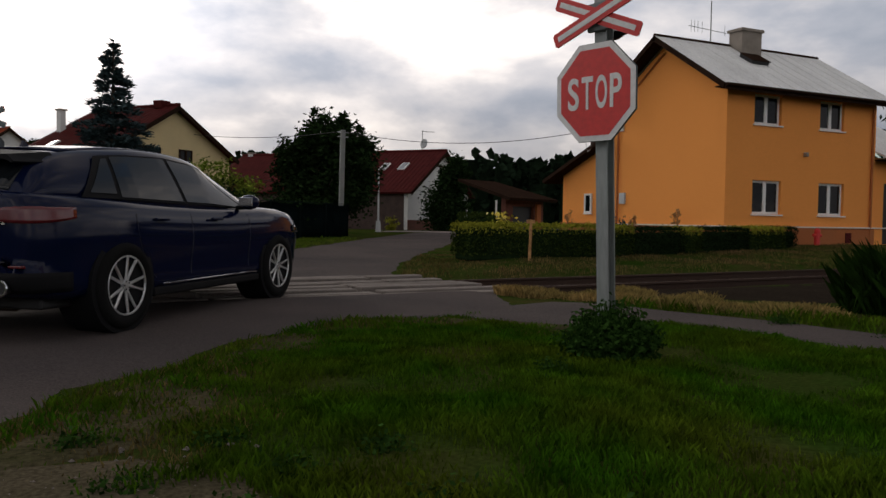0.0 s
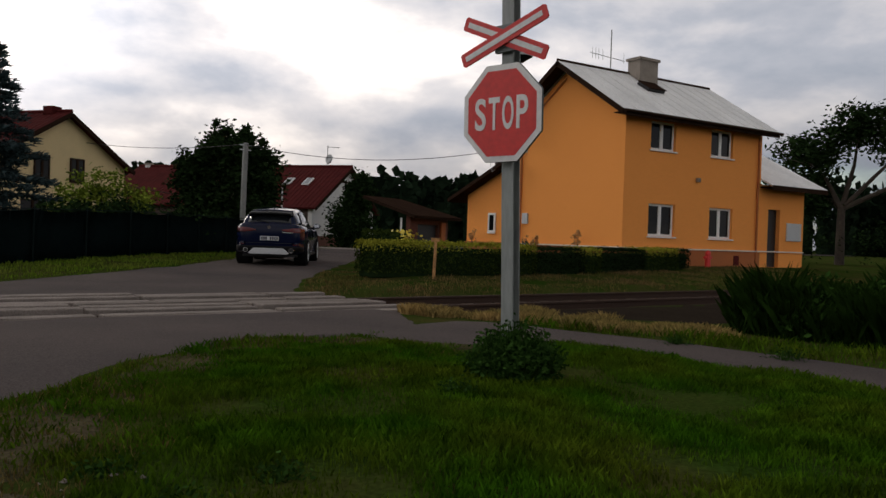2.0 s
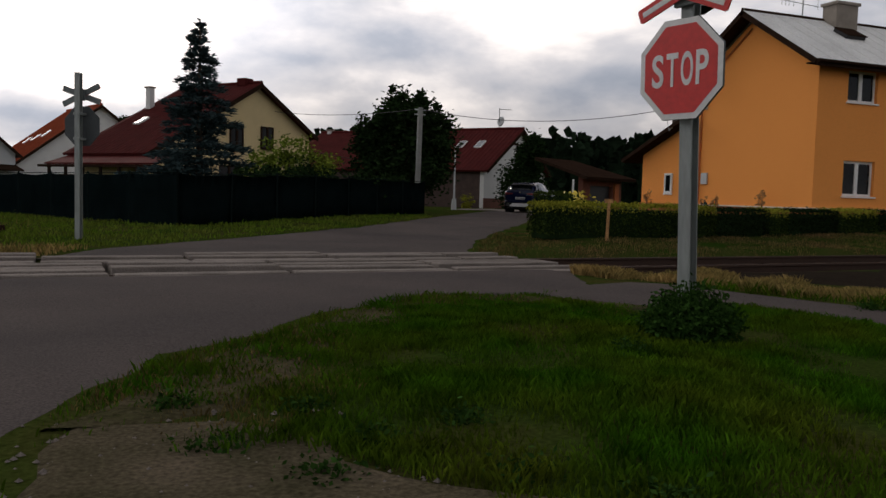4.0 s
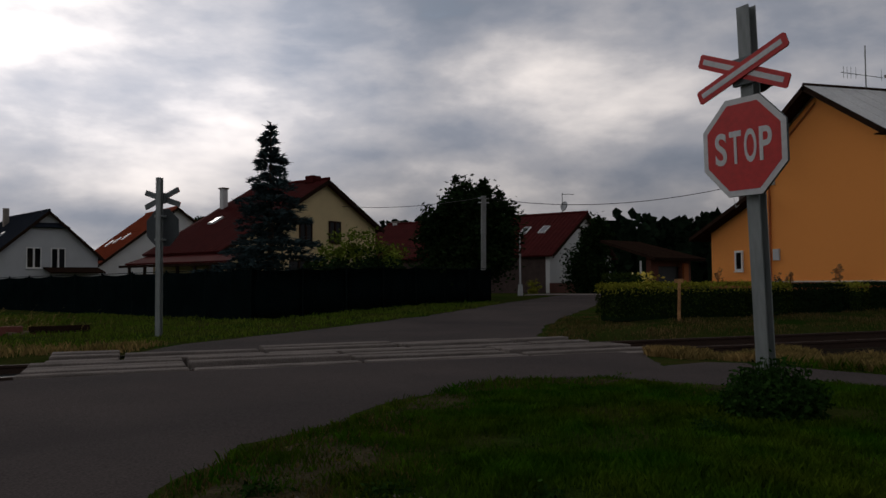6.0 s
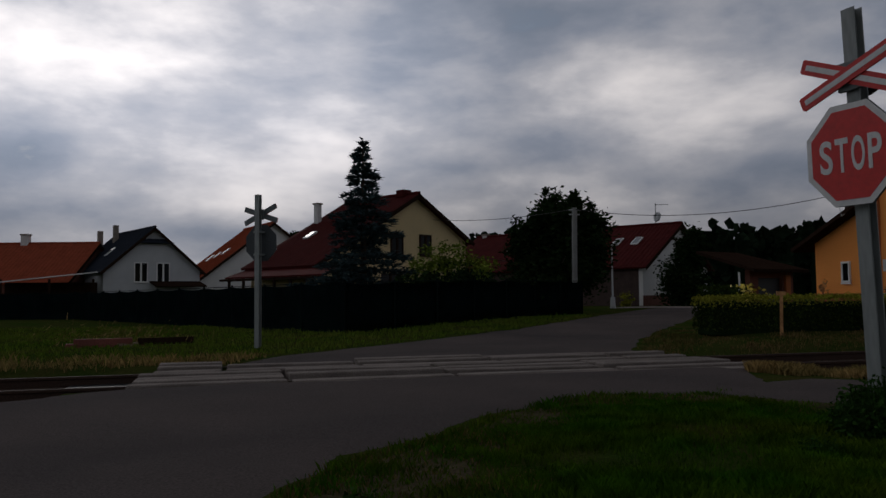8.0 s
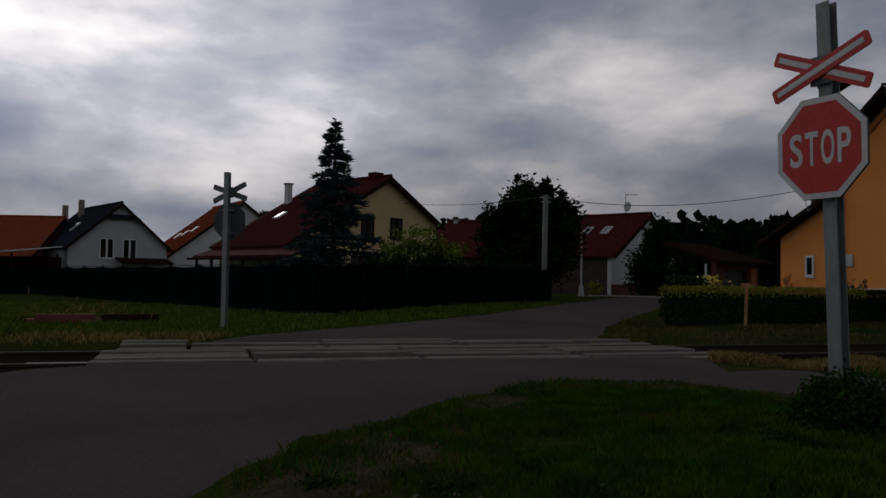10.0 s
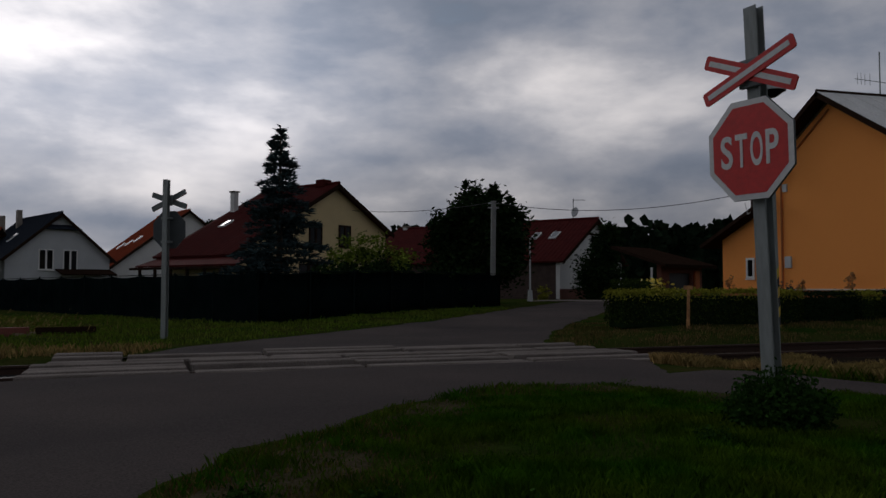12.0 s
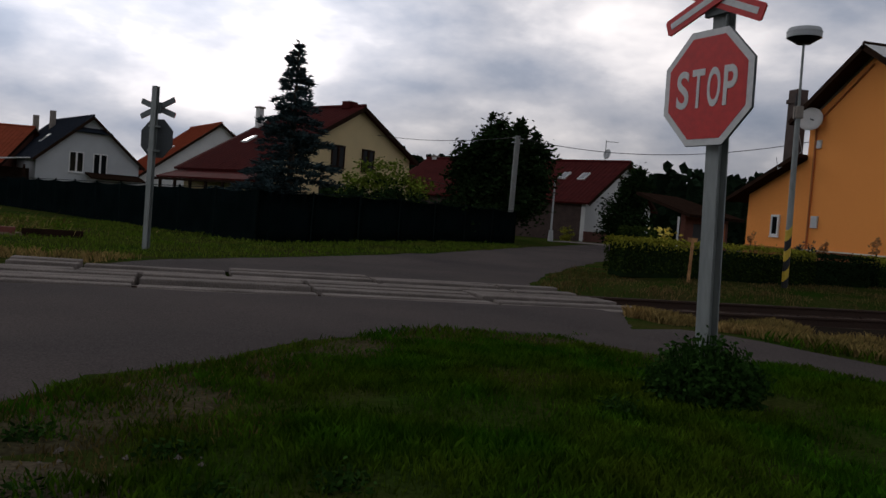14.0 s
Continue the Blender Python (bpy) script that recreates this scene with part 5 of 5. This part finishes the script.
    part("tailgate_edge", rodm((-0.58, -0.925, 1.085), (0.58, -0.925, 1.085), 0.016, n=8), M["carpaint"], car)
    part("tailgate_seam", rodm((-0.62, -0.957, 0.60), (0.62, -0.957, 0.60), 0.006, n=6), M["black"], car)
    bm = loft([mirror_ring([(0, 1.42), (0.52, 1.40), (0.585, 1.345), (0.56, 1.335), (0.50, 1.365), (0, 1.385)], -0.82), mirror_ring([(0, 1.475), (0.56, 1.445), (0.63, 1.36), (0.59, 1.34), (0.52, 1.36), (0, 1.375)], -0.42)])
    part("spoiler", bm, M["plastic"], car, "black roof spoiler")
    part("wiper", rodm((0, -0.905, 1.13), (-0.36, -0.83, 1.215), 0.014, n=6), M["plastic"], car)
    part("badge", rodm((0, -0.962, 1.02), (0, -0.93, 1.025), 0.045, n=16), M["chrome"], car, "round badge")
    for k in range(7):
        part("model_mark", boxm(0.35 + 0.042 * k, 0.38 + 0.042 * k, -0.962, -0.945, 0.875, 0.90), M["chrome"], car, "bright metal marks")
    part("roof_aerial", prism([(-0.06, 0), (0.06, 0), (-0.03, 0.06)], -0.012, 0.012, pose(0, -0.05, 1.51, 0, 0, 90)), M["carpaint"], car)
    pl = part("number_plate", boxm(-0.26, 0.26, -0.975, -0.955, 0.67, 0.78, 0.004), M["plate"], car, "white number plate")
    part("plate_band", boxm(-0.26, -0.225, -0.978, -0.974, 0.672, 0.778), M["carpaint"], pl)
    for x, w in ((-0.18, 0.045), (-0.122, 0.045), (-0.064, 0.045), (0.05, 0.045), (0.108, 0.045), (0.166, 0.045), (0.222, 0.045)):
        part("mark", boxm(x - w / 2, x + w / 2, -0.979, -0.974, 0.688, 0.762), M["bars"], pl)
    part("underbody", boxm(-0.72, 0.72, -0.7, 3.4, 0.22, 0.32, 0.02), M["black"], car)
    part("silencer", rodm((-0.35, -0.55, 0.27), (0.35, -0.55, 0.27), 0.09, n=12), M["rail"], car)
    wheels = [build_wheel(car, sx * 0.852, y, sx) for sx in (-1, 1) for y in (0, 2.82)]
    return car, wheels


car, wheels = build_car()


# ---- poles, lamps, wires ----
def build_siren():
    S = empty("siren_pole", pose(7.95, 10.2, gz(7.95, 10.2) - 0.02, 0.3, -1.2, 0), "tall warning siren pole striped black and yellow at the foot", "siren")
    part("pole", rodm((0, 0, 1.22), (0, 0, 3.55), 0.062, 0.052, 12), M["zinc"], S)
    part("mast", rodm((0, 0, 3.55), (0, 0, 5.02), 0.03, 0.025, 10), M["zinc"], S)
    for k in range(7):
        bm = rodm((0, 0, -0.2 + k * 0.21), (0, 0, 0.01 + k * 0.21), 0.066, n=12)
        for v in bm.verts:
            v.co.z += 1.2 * v.co.x
        part("stripe", bm, M["black" if k % 2 else "yellow"], S)
    head = part("siren_head", rodm((0, 0, 5.13), (0, 0, 5.24), 0.34, 0.34, 24), M["greywall"], S, "grey mushroom-shaped siren head")
    part("cap", rodm((0, 0, 5.24), (0, 0, 5.32), 0.35, 0.31, 24), M["greywall"], head)
    part("skirt", rodm((0, 0, 5.01), (0, 0, 5.13), 0.14, 0.32, 24), M["plastic"], head)
    part("control_box", boxm(-0.08, 0.08, -0.07, 0.07, 3.5, 3.75, 0.015), M["chimney"], S)
    part("bracket", rodm((-0.07, 0, 3.45), (-0.07, 0, 4.0), 0.016, n=6), M["black"], S)


def build_poles():
    P = empty("utility_pole", pose(7.95, 29.2, gz(7.95, 29.2), 0, 0.8, 0), "weathered grey concrete utility pole beside the tree", "utility pole")
    part("shaft", boxm(-0.10, 0.10, -0.09, 0.09, -0.2, 4.6, 0.02), M["pole"], P)
    part("shaft_rib", boxm(-0.04, 0.04, -0.11, -0.09, 0.1, 4.5, 0.01), M["pole"], P)
    for z in (4.5, 4.3):
        part("insulator", rodm((-0.25, 0, z), (0.25, 0, z), 0.025, n=6), M["greywall"], P)
    L = empty("street_lamp", pose(13.0, 37.5, gz(13, 37.5)), "slim pale street lamp with a thick footing", "street lamp")
    part("post", rodm((0, 0, 0.6), (0, 0, 3.45), 0.055, 0.04, 10), M["greywall"], L)
    part("footing", rodm((0, 0, -0.2), (0, 0, 0.62), 0.17, 0.12, 12), M["greywall"], L)
    part("arm", rodm((0, 0, 3.43), (0.12, 0.0, 3.5), 0.03, n=8), M["greywall"], L)
    part("lamp_head", boxm(0.05, 0.34, -0.08, 0.08, 3.47, 3.56, 0.03), M["greywall"], L)
    W = empty("overhead_wire", Matrix(), "thin black overhead wire between poles", "wire")
    for a, b, sag in ((Vector((3.45, 40.6, 5.0)), Vector((7.95, 29.2, 4.42)), 0.22), (Vector((7.95, 29.2, 4.42)), Vector((17.6, 20.6, 4.8)), 0.75)):
        bm = bmesh.new()
        prev = a
        for i in range(1, 25):
            f = i / 24
            q = a.lerp(b, f) - Vector((0, 0, sag * 4 * f * (1 - f)))
            rod(bm, prev, q, 0.014, n=5, caps=False)
            prev = q
        tagged(part("span", bm, M["cable"], W), kind="stuff")


build_siren()
build_poles()

st = empty("stake", spot(5.6, 9.95, 0, 0), "rusty yellow marker stake in front of the hedge", "stake")
part("post", rodm((0, 0, -0.1), (0.03, 0.0, 0.86), 0.035, 0.03, 8), M["rust"], st)
part("tag", boxm(-0.08, 0.12, -0.015, 0.015, 0.80, 0.88, 0.005), M["rust"], st)
hy = empty("fire_hydrant", spot(18.8, 13.5), "small red fire hydrant before the orange house", "hydrant")
part("barrel", rodm((0, 0, -0.1), (0, 0, 0.46), 0.10, 0.09, 14), M["red"], hy)
part("bonnet", rodm((0, 0, 0.46), (0, 0, 0.58), 0.115, 0.04, 14), M["red"], hy)
for s in (-1, 1):
    part("outlet", rodm((s * 0.06, 0, 0.34), (s * 0.18, 0, 0.34), 0.05, n=10), M["red"], hy)
wp = empty("white_post", spot(22.0, 40.0), "thin white marker post by the shrub", "post")
part("post", boxm(-0.05, 0.05, -0.05, 0.05, -0.1, 2.0, 0.01), M["pvc"], wp)

bd = empty("board_pile", spot(-7.35, 12.6, 0, 14), "low row of weathered boards lying in the grass", "boards")
for k, (x0, x1, z, mt) in enumerate(((-1.15, -0.25, 0.03, "redboard"), (-0.20, 0.22, 0.02, "board"), (0.26, 0.72, 0.03, "redboard"), (0.75, 1.15, 0.04, "board"), (-1.0, 0.1, 0.12, "redboard"), (0.2, 1.3, 0.11, "darkwood"))):
    part("board", boxm(x0, x1, -0.10, 0.10 - 0.02 * k, z - 0.09, z + 0.05, 0.012), M[mt], bd, at=pose(0, 0, 0, 0, 0, (k * 37 % 7) - 3))
tw = empty("twig_heap", spot(-7.6, 13.4), "pale heap of dry twigs behind the boards", "twigs")
rng = random.Random(2)
v, f = [], []
for k in range(900):
    p = Vector((rng.gauss(0, 0.75), rng.gauss(0, 0.4), abs(rng.gauss(0.1, 0.16))))
    d = Vector((rng.gauss(0, 1), rng.gauss(0, 1), rng.gauss(0, 0.6))).normalized() * rng.uniform(0.1, 0.3)
    w = d.cross(Vector((0.3, 0.2, 1))).normalized() * 0.008
    i = len(v)
    v += [p - w, p + w, p + d]
    f.append((i, i + 1, i + 2))
tagged(raw("twigs", v, f, M["dryblade"], tw), kind="stuff")

fl = empty("flower_bush", spot(6.25, 12.35), "bush covered in pale yellow flowers", "flower bush")
crown("leaves", [(0, 0, 0.45, 0.5, 0.4, 0.4)], 700, 0.05, M["hedge"], fl, 41)
rng = random.Random(7)
v, f = leaves([(rng.gauss(0, 0.19), rng.gauss(-0.1, 0.18), rng.uniform(0.55, 0.95)) for _ in range(55)], 0.075, rng, 1.0)
tagged(raw("flowers", v, f, M["flower"], fl), kind="stuff")
yb = empty("yellow_bush", spot(16.4, 43.6), "small round yellow-green bush by the white house", "bush")
crown("leaves", [(0, 0, 0.35, 0.55, 0.5, 0.5)], 700, 0.07, M["hedgey"], yb, 42)
lav = empty("pale_bush", spot(14.0, 17.6), "grey-green shrub at the gable wall", "bush")
crown("leaves", [(0, 0, 0.35, 0.5, 0.6, 0.45)], 700, 0.05, M["spruce"], lav, 43)
for k, (x, y) in enumerate(((14.9, 17.9), (14.9, 15.7), (14.9, 21.9))):
    pb = empty("wall_shrub", spot(x, y), "reddish shrub against the gable wall", "bush", "wall shrubs")
    crown("leaves", [(0, 0, 0.75, 0.22, 0.25, 0.3)], 160, 0.05, M["rust"], pb, 50 + k)
    part("stem", rodm((0, 0, -0.1), (0, 0, 0.8), 0.02, n=5), M["bark"], pb)


# ---- far woods ----
def build_forest():
    rng = random.Random(11)
    v, f = [], []
    for k in range(560):
        a = radians(rng.uniform(-75, 62))
        d = rng.uniform(150, 190)
        x, y = -4 + d * math.sin(-a), -5 + d * math.cos(a)
        az = math.degrees(math.atan2(x, y))
        h = rng.uniform(11.0, 14.6) * (1.0 if az > 8 else 0.30)
        r = rng.uniform(2.0, 3.6)
        for c in range(55):
            z = h * (0.05 + 0.9 * rng.random() ** 0.8)
            w = r * (1.05 - 0.6 * abs(z / h - 0.45))
            px, py = x + rng.gauss(0, 0.5) * w, y + rng.gauss(0, 0.5) * w
            s = rng.uniform(0.45, 1.15)
            i = len(v)
            for q in range(5):
                t = q * 1.2566 + rng.random() * 0.7
                v.append((px + s * math.cos(t) * rng.uniform(0.6, 1.2), py + rng.gauss(0, 0.3), z + s * math.sin(t) * rng.uniform(0.6, 1.2)))
            f += [(i, i + 1, i + 2), (i, i + 2, i + 3), (i, i + 3, i + 4)]
        i = len(v)
        v += [(x - r * 0.9, y, -1), (x + r * 0.9, y, -1), (x + r * 0.7, y, h * 0.84), (x - r * 0.7, y, h * 0.84)]
        f.append((i, i + 1, i + 2, i + 3))
    tagged(raw("forest", v, f, M["forest"]), "dark far wood with an uneven treetop line", "forest", kind="stuff")


build_forest()


# ---- grass and weeds ----
def in_road(x, y):
    """True on asphalt, dirt and track."""
    q = TRACK.inverted() @ Vector((x, y, 0))
    if abs(q.y) < 1.55 and -5.0 < q.x < 4.1:
        return True
    if abs(q.y) < 1.25:
        return True
    def inside(poly):
        c = False
        j = len(poly) - 1
        for i in range(len(poly)):
            (x0, y0), (x1, y1) = poly[i], poly[j]
            if (y0 > y) != (y1 > y) and x < (x1 - x0) * (y - y0) / (y1 - y0) + x0:
                c = not c
            j = i
        return c
    return inside(ROAD_NEAR) or inside(ROAD_FAR) or inside(PATHWAY)


ROAD_NEAR = [(-14, -40), (-6.5, -40), (-5.4, -14), (-4.8, -5), (-4.0, -0.9), (-3.45, 0.3), (-2.82, 0.9), (-2.2, 1.8), (-1.07, 2.45), (0.0, 2.28), (1.2, 3.05), (1.7, 4.6), (-6.4, 4.2), (-10, -1.5)]
ROAD_FAR = [(-4.9, 7.2), (1.7, 7.4), (1.75, 8.0), (2.9, 10.5), (4.7, 13.7), (8.0, 18.6), (11.5, 24.2), (16, 31.4), (24, 38.6), (22, 42), (13.5, 34.3), (9, 26.8), (5.6, 21.4), (1.7, 15.9), (-2.1, 11.5), (-4.3, 8.7)]
PATHWAY = [(0.2, 1.4), (0.74, 1.3), (1.62, 1.22), (1.95, 0.6), (2.15, -0.6), (2.3, -2.5), (2.5, -9), (3.6, -9), (3.25, -2.2), (2.97, 0), (2.75, 1.0), (2.42, 2.1), (2.0, 3.05), (1.2, 3.05), (-0.1, 2.2)]


def blades(name, spots_, hgt, wid, material, label, seed, kind="stuff", tuft=1):
    rng = random.Random(seed)
    v, f = [], []
    for x, y, s in spots_:
        z = gz(x, y)
        for k in range(tuft):
            a = rng.uniform(0, 6.283)
            h = hgt * s * rng.uniform(0.5, 1.25)
            lean = rng.uniform(0.15, 0.75) * h
            dx, dy = math.cos(a), math.sin(a)
            b = rng.uniform(0, 6.283)
            w = wid * rng.uniform(0.7, 1.3)
            wx, wy = math.cos(b) * w, math.sin(b) * w
            ox, oy = x + rng.gauss(0, 0.025), y + rng.gauss(0, 0.025)
            i = len(v)
            v += [(ox - wx, oy - wy, z - 0.01), (ox + wx, oy + wy, z - 0.01), (ox + dx * lean * 0.4 + wx * 0.6, oy + dy * lean * 0.4 + wy * 0.6, z + h * 0.65), (ox + dx * lean, oy + dy * lean, z + h)]
            f += [(i, i + 1, i + 2), (i, i + 2, i + 3)]
    return tagged(raw(name, v, f, material), label, "grass", kind=kind)


def scatter(n, x0, x1, y0, y1, seed, test=None, dens=0.0):
    rng = random.Random(seed)
    out = []
    while len(out) < n:
        x, y = rng.uniform(x0, x1), rng.uniform(y0, y1)
        if in_road(x, y) or (test and not test(x, y)):
            continue
        p = noise.noise(Vector((x * 1.1, y * 1.1, 9))) + 0.5 * noise.noise(Vector((x * 3.1, y * 3.1, 2)))
        if p < dens + rng.uniform(-0.35, 0.35) - 0.35:
            continue
        out.append((x, y, 0.75 + 0.6 * max(-0.5, p)))
    return out


random.seed(21)
WORN = ((-3.95, -1.0), (-3.75, -0.6), (-3.35, 0.1), (-2.75, 0.7), (-2.15, 1.5), (-1.2, 2.1), (-0.5, 2.05), (-3.5, -1.2), (-3.1, -0.6), (-4.0, -1.8), (-3.6, -2.0))


def off_dirt(x, y):
    if min(math.dist((x, y), p) for p in WORN) < 0.42 + 0.35 * noise.noise(Vector((x * 4, y * 4, 5))) and random.random() < 0.72:
        return False
    d = math.hypot((x + 3.6) / 1.25, (y + 3.0) / 2.05)
    return d > 0.75 + 0.35 * noise.noise(Vector((x * 2, y * 2, 1)))


blades("lawn_grass", scatter(115000, -4.8, 2.2, -4.2, 2.4, 1, off_dirt), 0.066, 0.0038, M["blade"], "short dense green verge grass", 1)
blades("lawn_grass", scatter(14000, 2.3, 7.0, -8, 3.4, 2, lambda x, y: y < np.interp(x, (2.3, 2.75, 3.35, 4.5, 7.0), (3.6, 2.6, 1.9, 0.9, 0.0))), 0.11, 0.006, M["blade"], "short dense green verge grass", 2)
blades("lawn_grass", scatter(34000, -16, 7.0, 8.0, 24.0, 3, lambda x, y: x < 1.6 + (y - 8) * 0.6 - 1.5), 0.09, 0.012, M["lawn"], "short grass beyond the track", 3)
blades("lawn_grass", scatter(22000, 1.8, 22, 7.6, 14.0, 13, dens=0.1), 0.07, 0.009, M["scrub"], "sparse half-dry grass along the far side of the track", 13)
EDGE = [(1.45, 4.9), (1.75, 4.5), (2.05, 4.0), (2.4, 3.5), (2.7, 3.0), (2.95, 2.5), (3.15, 2.0), (3.4, 1.5), (3.7, 1.2), (2.1, 4.8), (2.6, 4.2), (3.0, 3.5), (3.4, 2.7)]
blades("dry_grass", scatter(16000, 1.2, 4.4, 0.6, 5.2, 4, lambda x, y: any(math.dist((x, y), p) < 0.36 for p in EDGE)), 0.12, 0.006, M["dryblade"], "strip of dry yellow grass beside the ballast", 4)
blades("tall_grass", scatter(42000, 3.3, 8.0, -4.0, 1.9, 8, lambda x, y: y < 1.6 - 0.35 * abs(x - 4.2) + 0.4 * noise.noise(Vector((x * 2, y * 2, 3))) and x > 4.4 - 0.06 * y), 0.60, 0.005, M["tall"], "tall dense dark green grass beside the footpath", 8)
blades("dry_grass", scatter(3500, -14, -4.4, 7.3, 8.6, 5), 0.13, 0.008, M["dryblade"], "strip of dry yellow grass beyond the track", 5)
blades("dry_grass", scatter(6000, -4.5, 0.6, -1.6, 2.4, 6, lambda x, y: any(math.dist((x, y), p) < 0.5 for p in ((-3.75, -0.7), (-3.3, 0.05), (-2.7, 0.6), (-2.1, 1.4), (-1.2, 2.0), (-0.5, 2.0), (0.0, 1.4), (-3.4, -1.1), (-3.0, -0.6)))), 0.045, 0.004, M["scrub"], "worn dry grass along the asphalt edge", 6)


def weed_clump(x, y, r, h, n, label, seed, leaf=0.05):
    W = empty("weed_clump", spot(x, y), label, "weeds", "weeds")
    rng = random.Random(seed)
    pts = []
    bm = bmesh.new()
    for k in range(n):
        a, q = rng.uniform(0, 6.283), rng.random() ** 0.6
        hh = h * (1.05 - 0.55 * q * q) * rng.uniform(0.7, 1.1)
        base = Vector((math.cos(a) * r * q * 0.7, math.sin(a) * r * q * 0.7, -0.02))
        tip = base + Vector((math.cos(a) * r * 0.35 * q, math.sin(a) * r * 0.35 * q, hh))
        if k % 3 == 0:
            rod(bm, base, tip, 0.006, 0.003, 4, caps=False)
        for j in range(12):
            t = rng.uniform(0.1, 1)
            p = base.lerp(tip, t)
            pts.append(p + Vector((rng.gauss(0, 0.04), rng.gauss(0, 0.04), rng.gauss(0, 0.02))))
    tagged(part("stem", bm, M["weed"], W), kind="stuff")
    v, f = leaves(pts, leaf, rng, 0.8)
    raw("leaves", v, f, M["weed"], W)


weed_clump(-0.06, -0.14, 0.35, 0.40, 460, "leafy green weeds round the foot of the sign post", 61, 0.021)
for k, (x, y, r, h) in enumerate(((3.75, 0.8, 0.55, 0.72), (4.3, 0.35, 0.7, 0.85), (4.6, 1.3, 0.8, 0.85), (4.9, -0.4, 0.9, 0.85), (5.6, 0.7, 1.0, 0.9), (5.3, -1.8, 0.9, 0.85), (6.4, -0.8, 1.0, 0.9), (3.9, -0.9, 0.5, 0.6))):
    weed_clump(x + 1.0, y - 0.2, r * 0.8, h * 0.80, 190, "tall dense weeds beside the footpath", 70 + k, 0.045)
for k, (x, y, r, h) in enumerate(((-2.15, -2.75, 0.17, 0.075), (-2.45, -2.3, 0.12, 0.05), (-3.1, -2.1, 0.14, 0.05), (-3.45, -1.75, 0.11, 0.045), (-2.85, -1.75, 0.13, 0.06), (-2.6, -2.9, 0.08, 0.04), (-3.3, -2.6, 0.10, 0.04), (-0.75, -0.45, 0.12, 0.12),
                                  (-3.55, -1.1, 0.12, 0.06), (-3.0, -1.25, 0.12, 0.05), (-2.4, -1.6, 0.10, 0.06), (2.6, 0.7, 0.12, 0.14), (2.75, -0.4, 0.14, 0.16))):
    weed_clump(x, y, r, h, 30, "low weed tuft on worn ground", 90 + k, 0.016)
rng = random.Random(15)
v, f = [], []
for k in range(700):
    x, y = rng.uniform(-4.9, -2.6), rng.uniform(-4.5, -1.2)
    if off_dirt(x, y):
        continue
    r, z = rng.uniform(0.006, 0.02), gz(x, y) + 0.004
    i = len(v)
    v += [(x + r * math.cos(a), y + r * math.sin(a) * rng.uniform(0.6, 1.1), z) for a in (0, 1.6, 3.1, 4.7)] + [(x, y, z + r * 0.8)]
    f += [(i, i + 1, i + 4), (i + 1, i + 2, i + 4), (i + 2, i + 3, i + 4), (i + 3, i, i + 4)]
tagged(raw("gravel", v, f, M["concrete"]), "scattered pale gravel on the bare dirt", "gravel", kind="stuff")


# ---- what moves ----
def motions():
    # seconds, rear axle x and y, heading in degrees right of the y axis
    drive = [(0.0, -3.80, 3.06, 40.8), (0.25, -2.68, 4.22, 36.5), (0.5, -1.50, 5.62, 31.4), (0.75, -0.48, 7.48, 29), (1.0, 0.58, 9.43, 27.5), (1.5, 2.55, 13.2, 28), (2.0, 4.63, 16.8, 29), (2.5, 6.75, 20.45, 30),
             (3.0, 9.1, 24.3, 31.5), (3.5, 11.8, 28.5, 34), (4.0, 15.0, 32.7, 41), (4.5, 19.0, 36.4, 52), (5.0, 23.8, 39.2, 64), (5.6, 29.6, 41.3, 74), (7.0, 38.0, 43.4, 77), (8.0, 40.0, 43.9, 77), (14.0, 40.0, 43.9, 77)]
    rows = []

    def deck(x, y):
        # the slabs carry the car across the track
        over = sm(1 - (abs(y - 0.08 * x - 5.98) - 1.4) / 0.4)
        return max(gz(x, y) + 0.012, -0.29 + 0.025 * over)

    for t, x, y, h in drive:
        fx, fy = math.sin(radians(h)), math.cos(radians(h))
        a, b = deck(x, y), deck(x + 2.82 * fx, y + 2.82 * fy)
        rows.append((t, pose(x, y, a, math.degrees(math.atan2(b - a, 2.82)), 0, -h)))
    walk(car, rows)
    # the wheels roll by the way that the car has gone
    way = [0.0]
    for p, q in zip(drive, drive[1:]):
        way.append(way[-1] + math.dist(p[1:3], q[1:3]))
    for w in wheels:
        x, y, z = w.location
        spin = []
        for k in range(0, 241):
            t = k / 30
            s = float(np.interp(t, [d[0] for d in drive], way))
            spin.append((t, pose(x, y, z, -math.degrees(s / 0.365), 0, 0)))
        spin.append((14.0, spin[-1][1]))
        walk(w, spin)


motions()
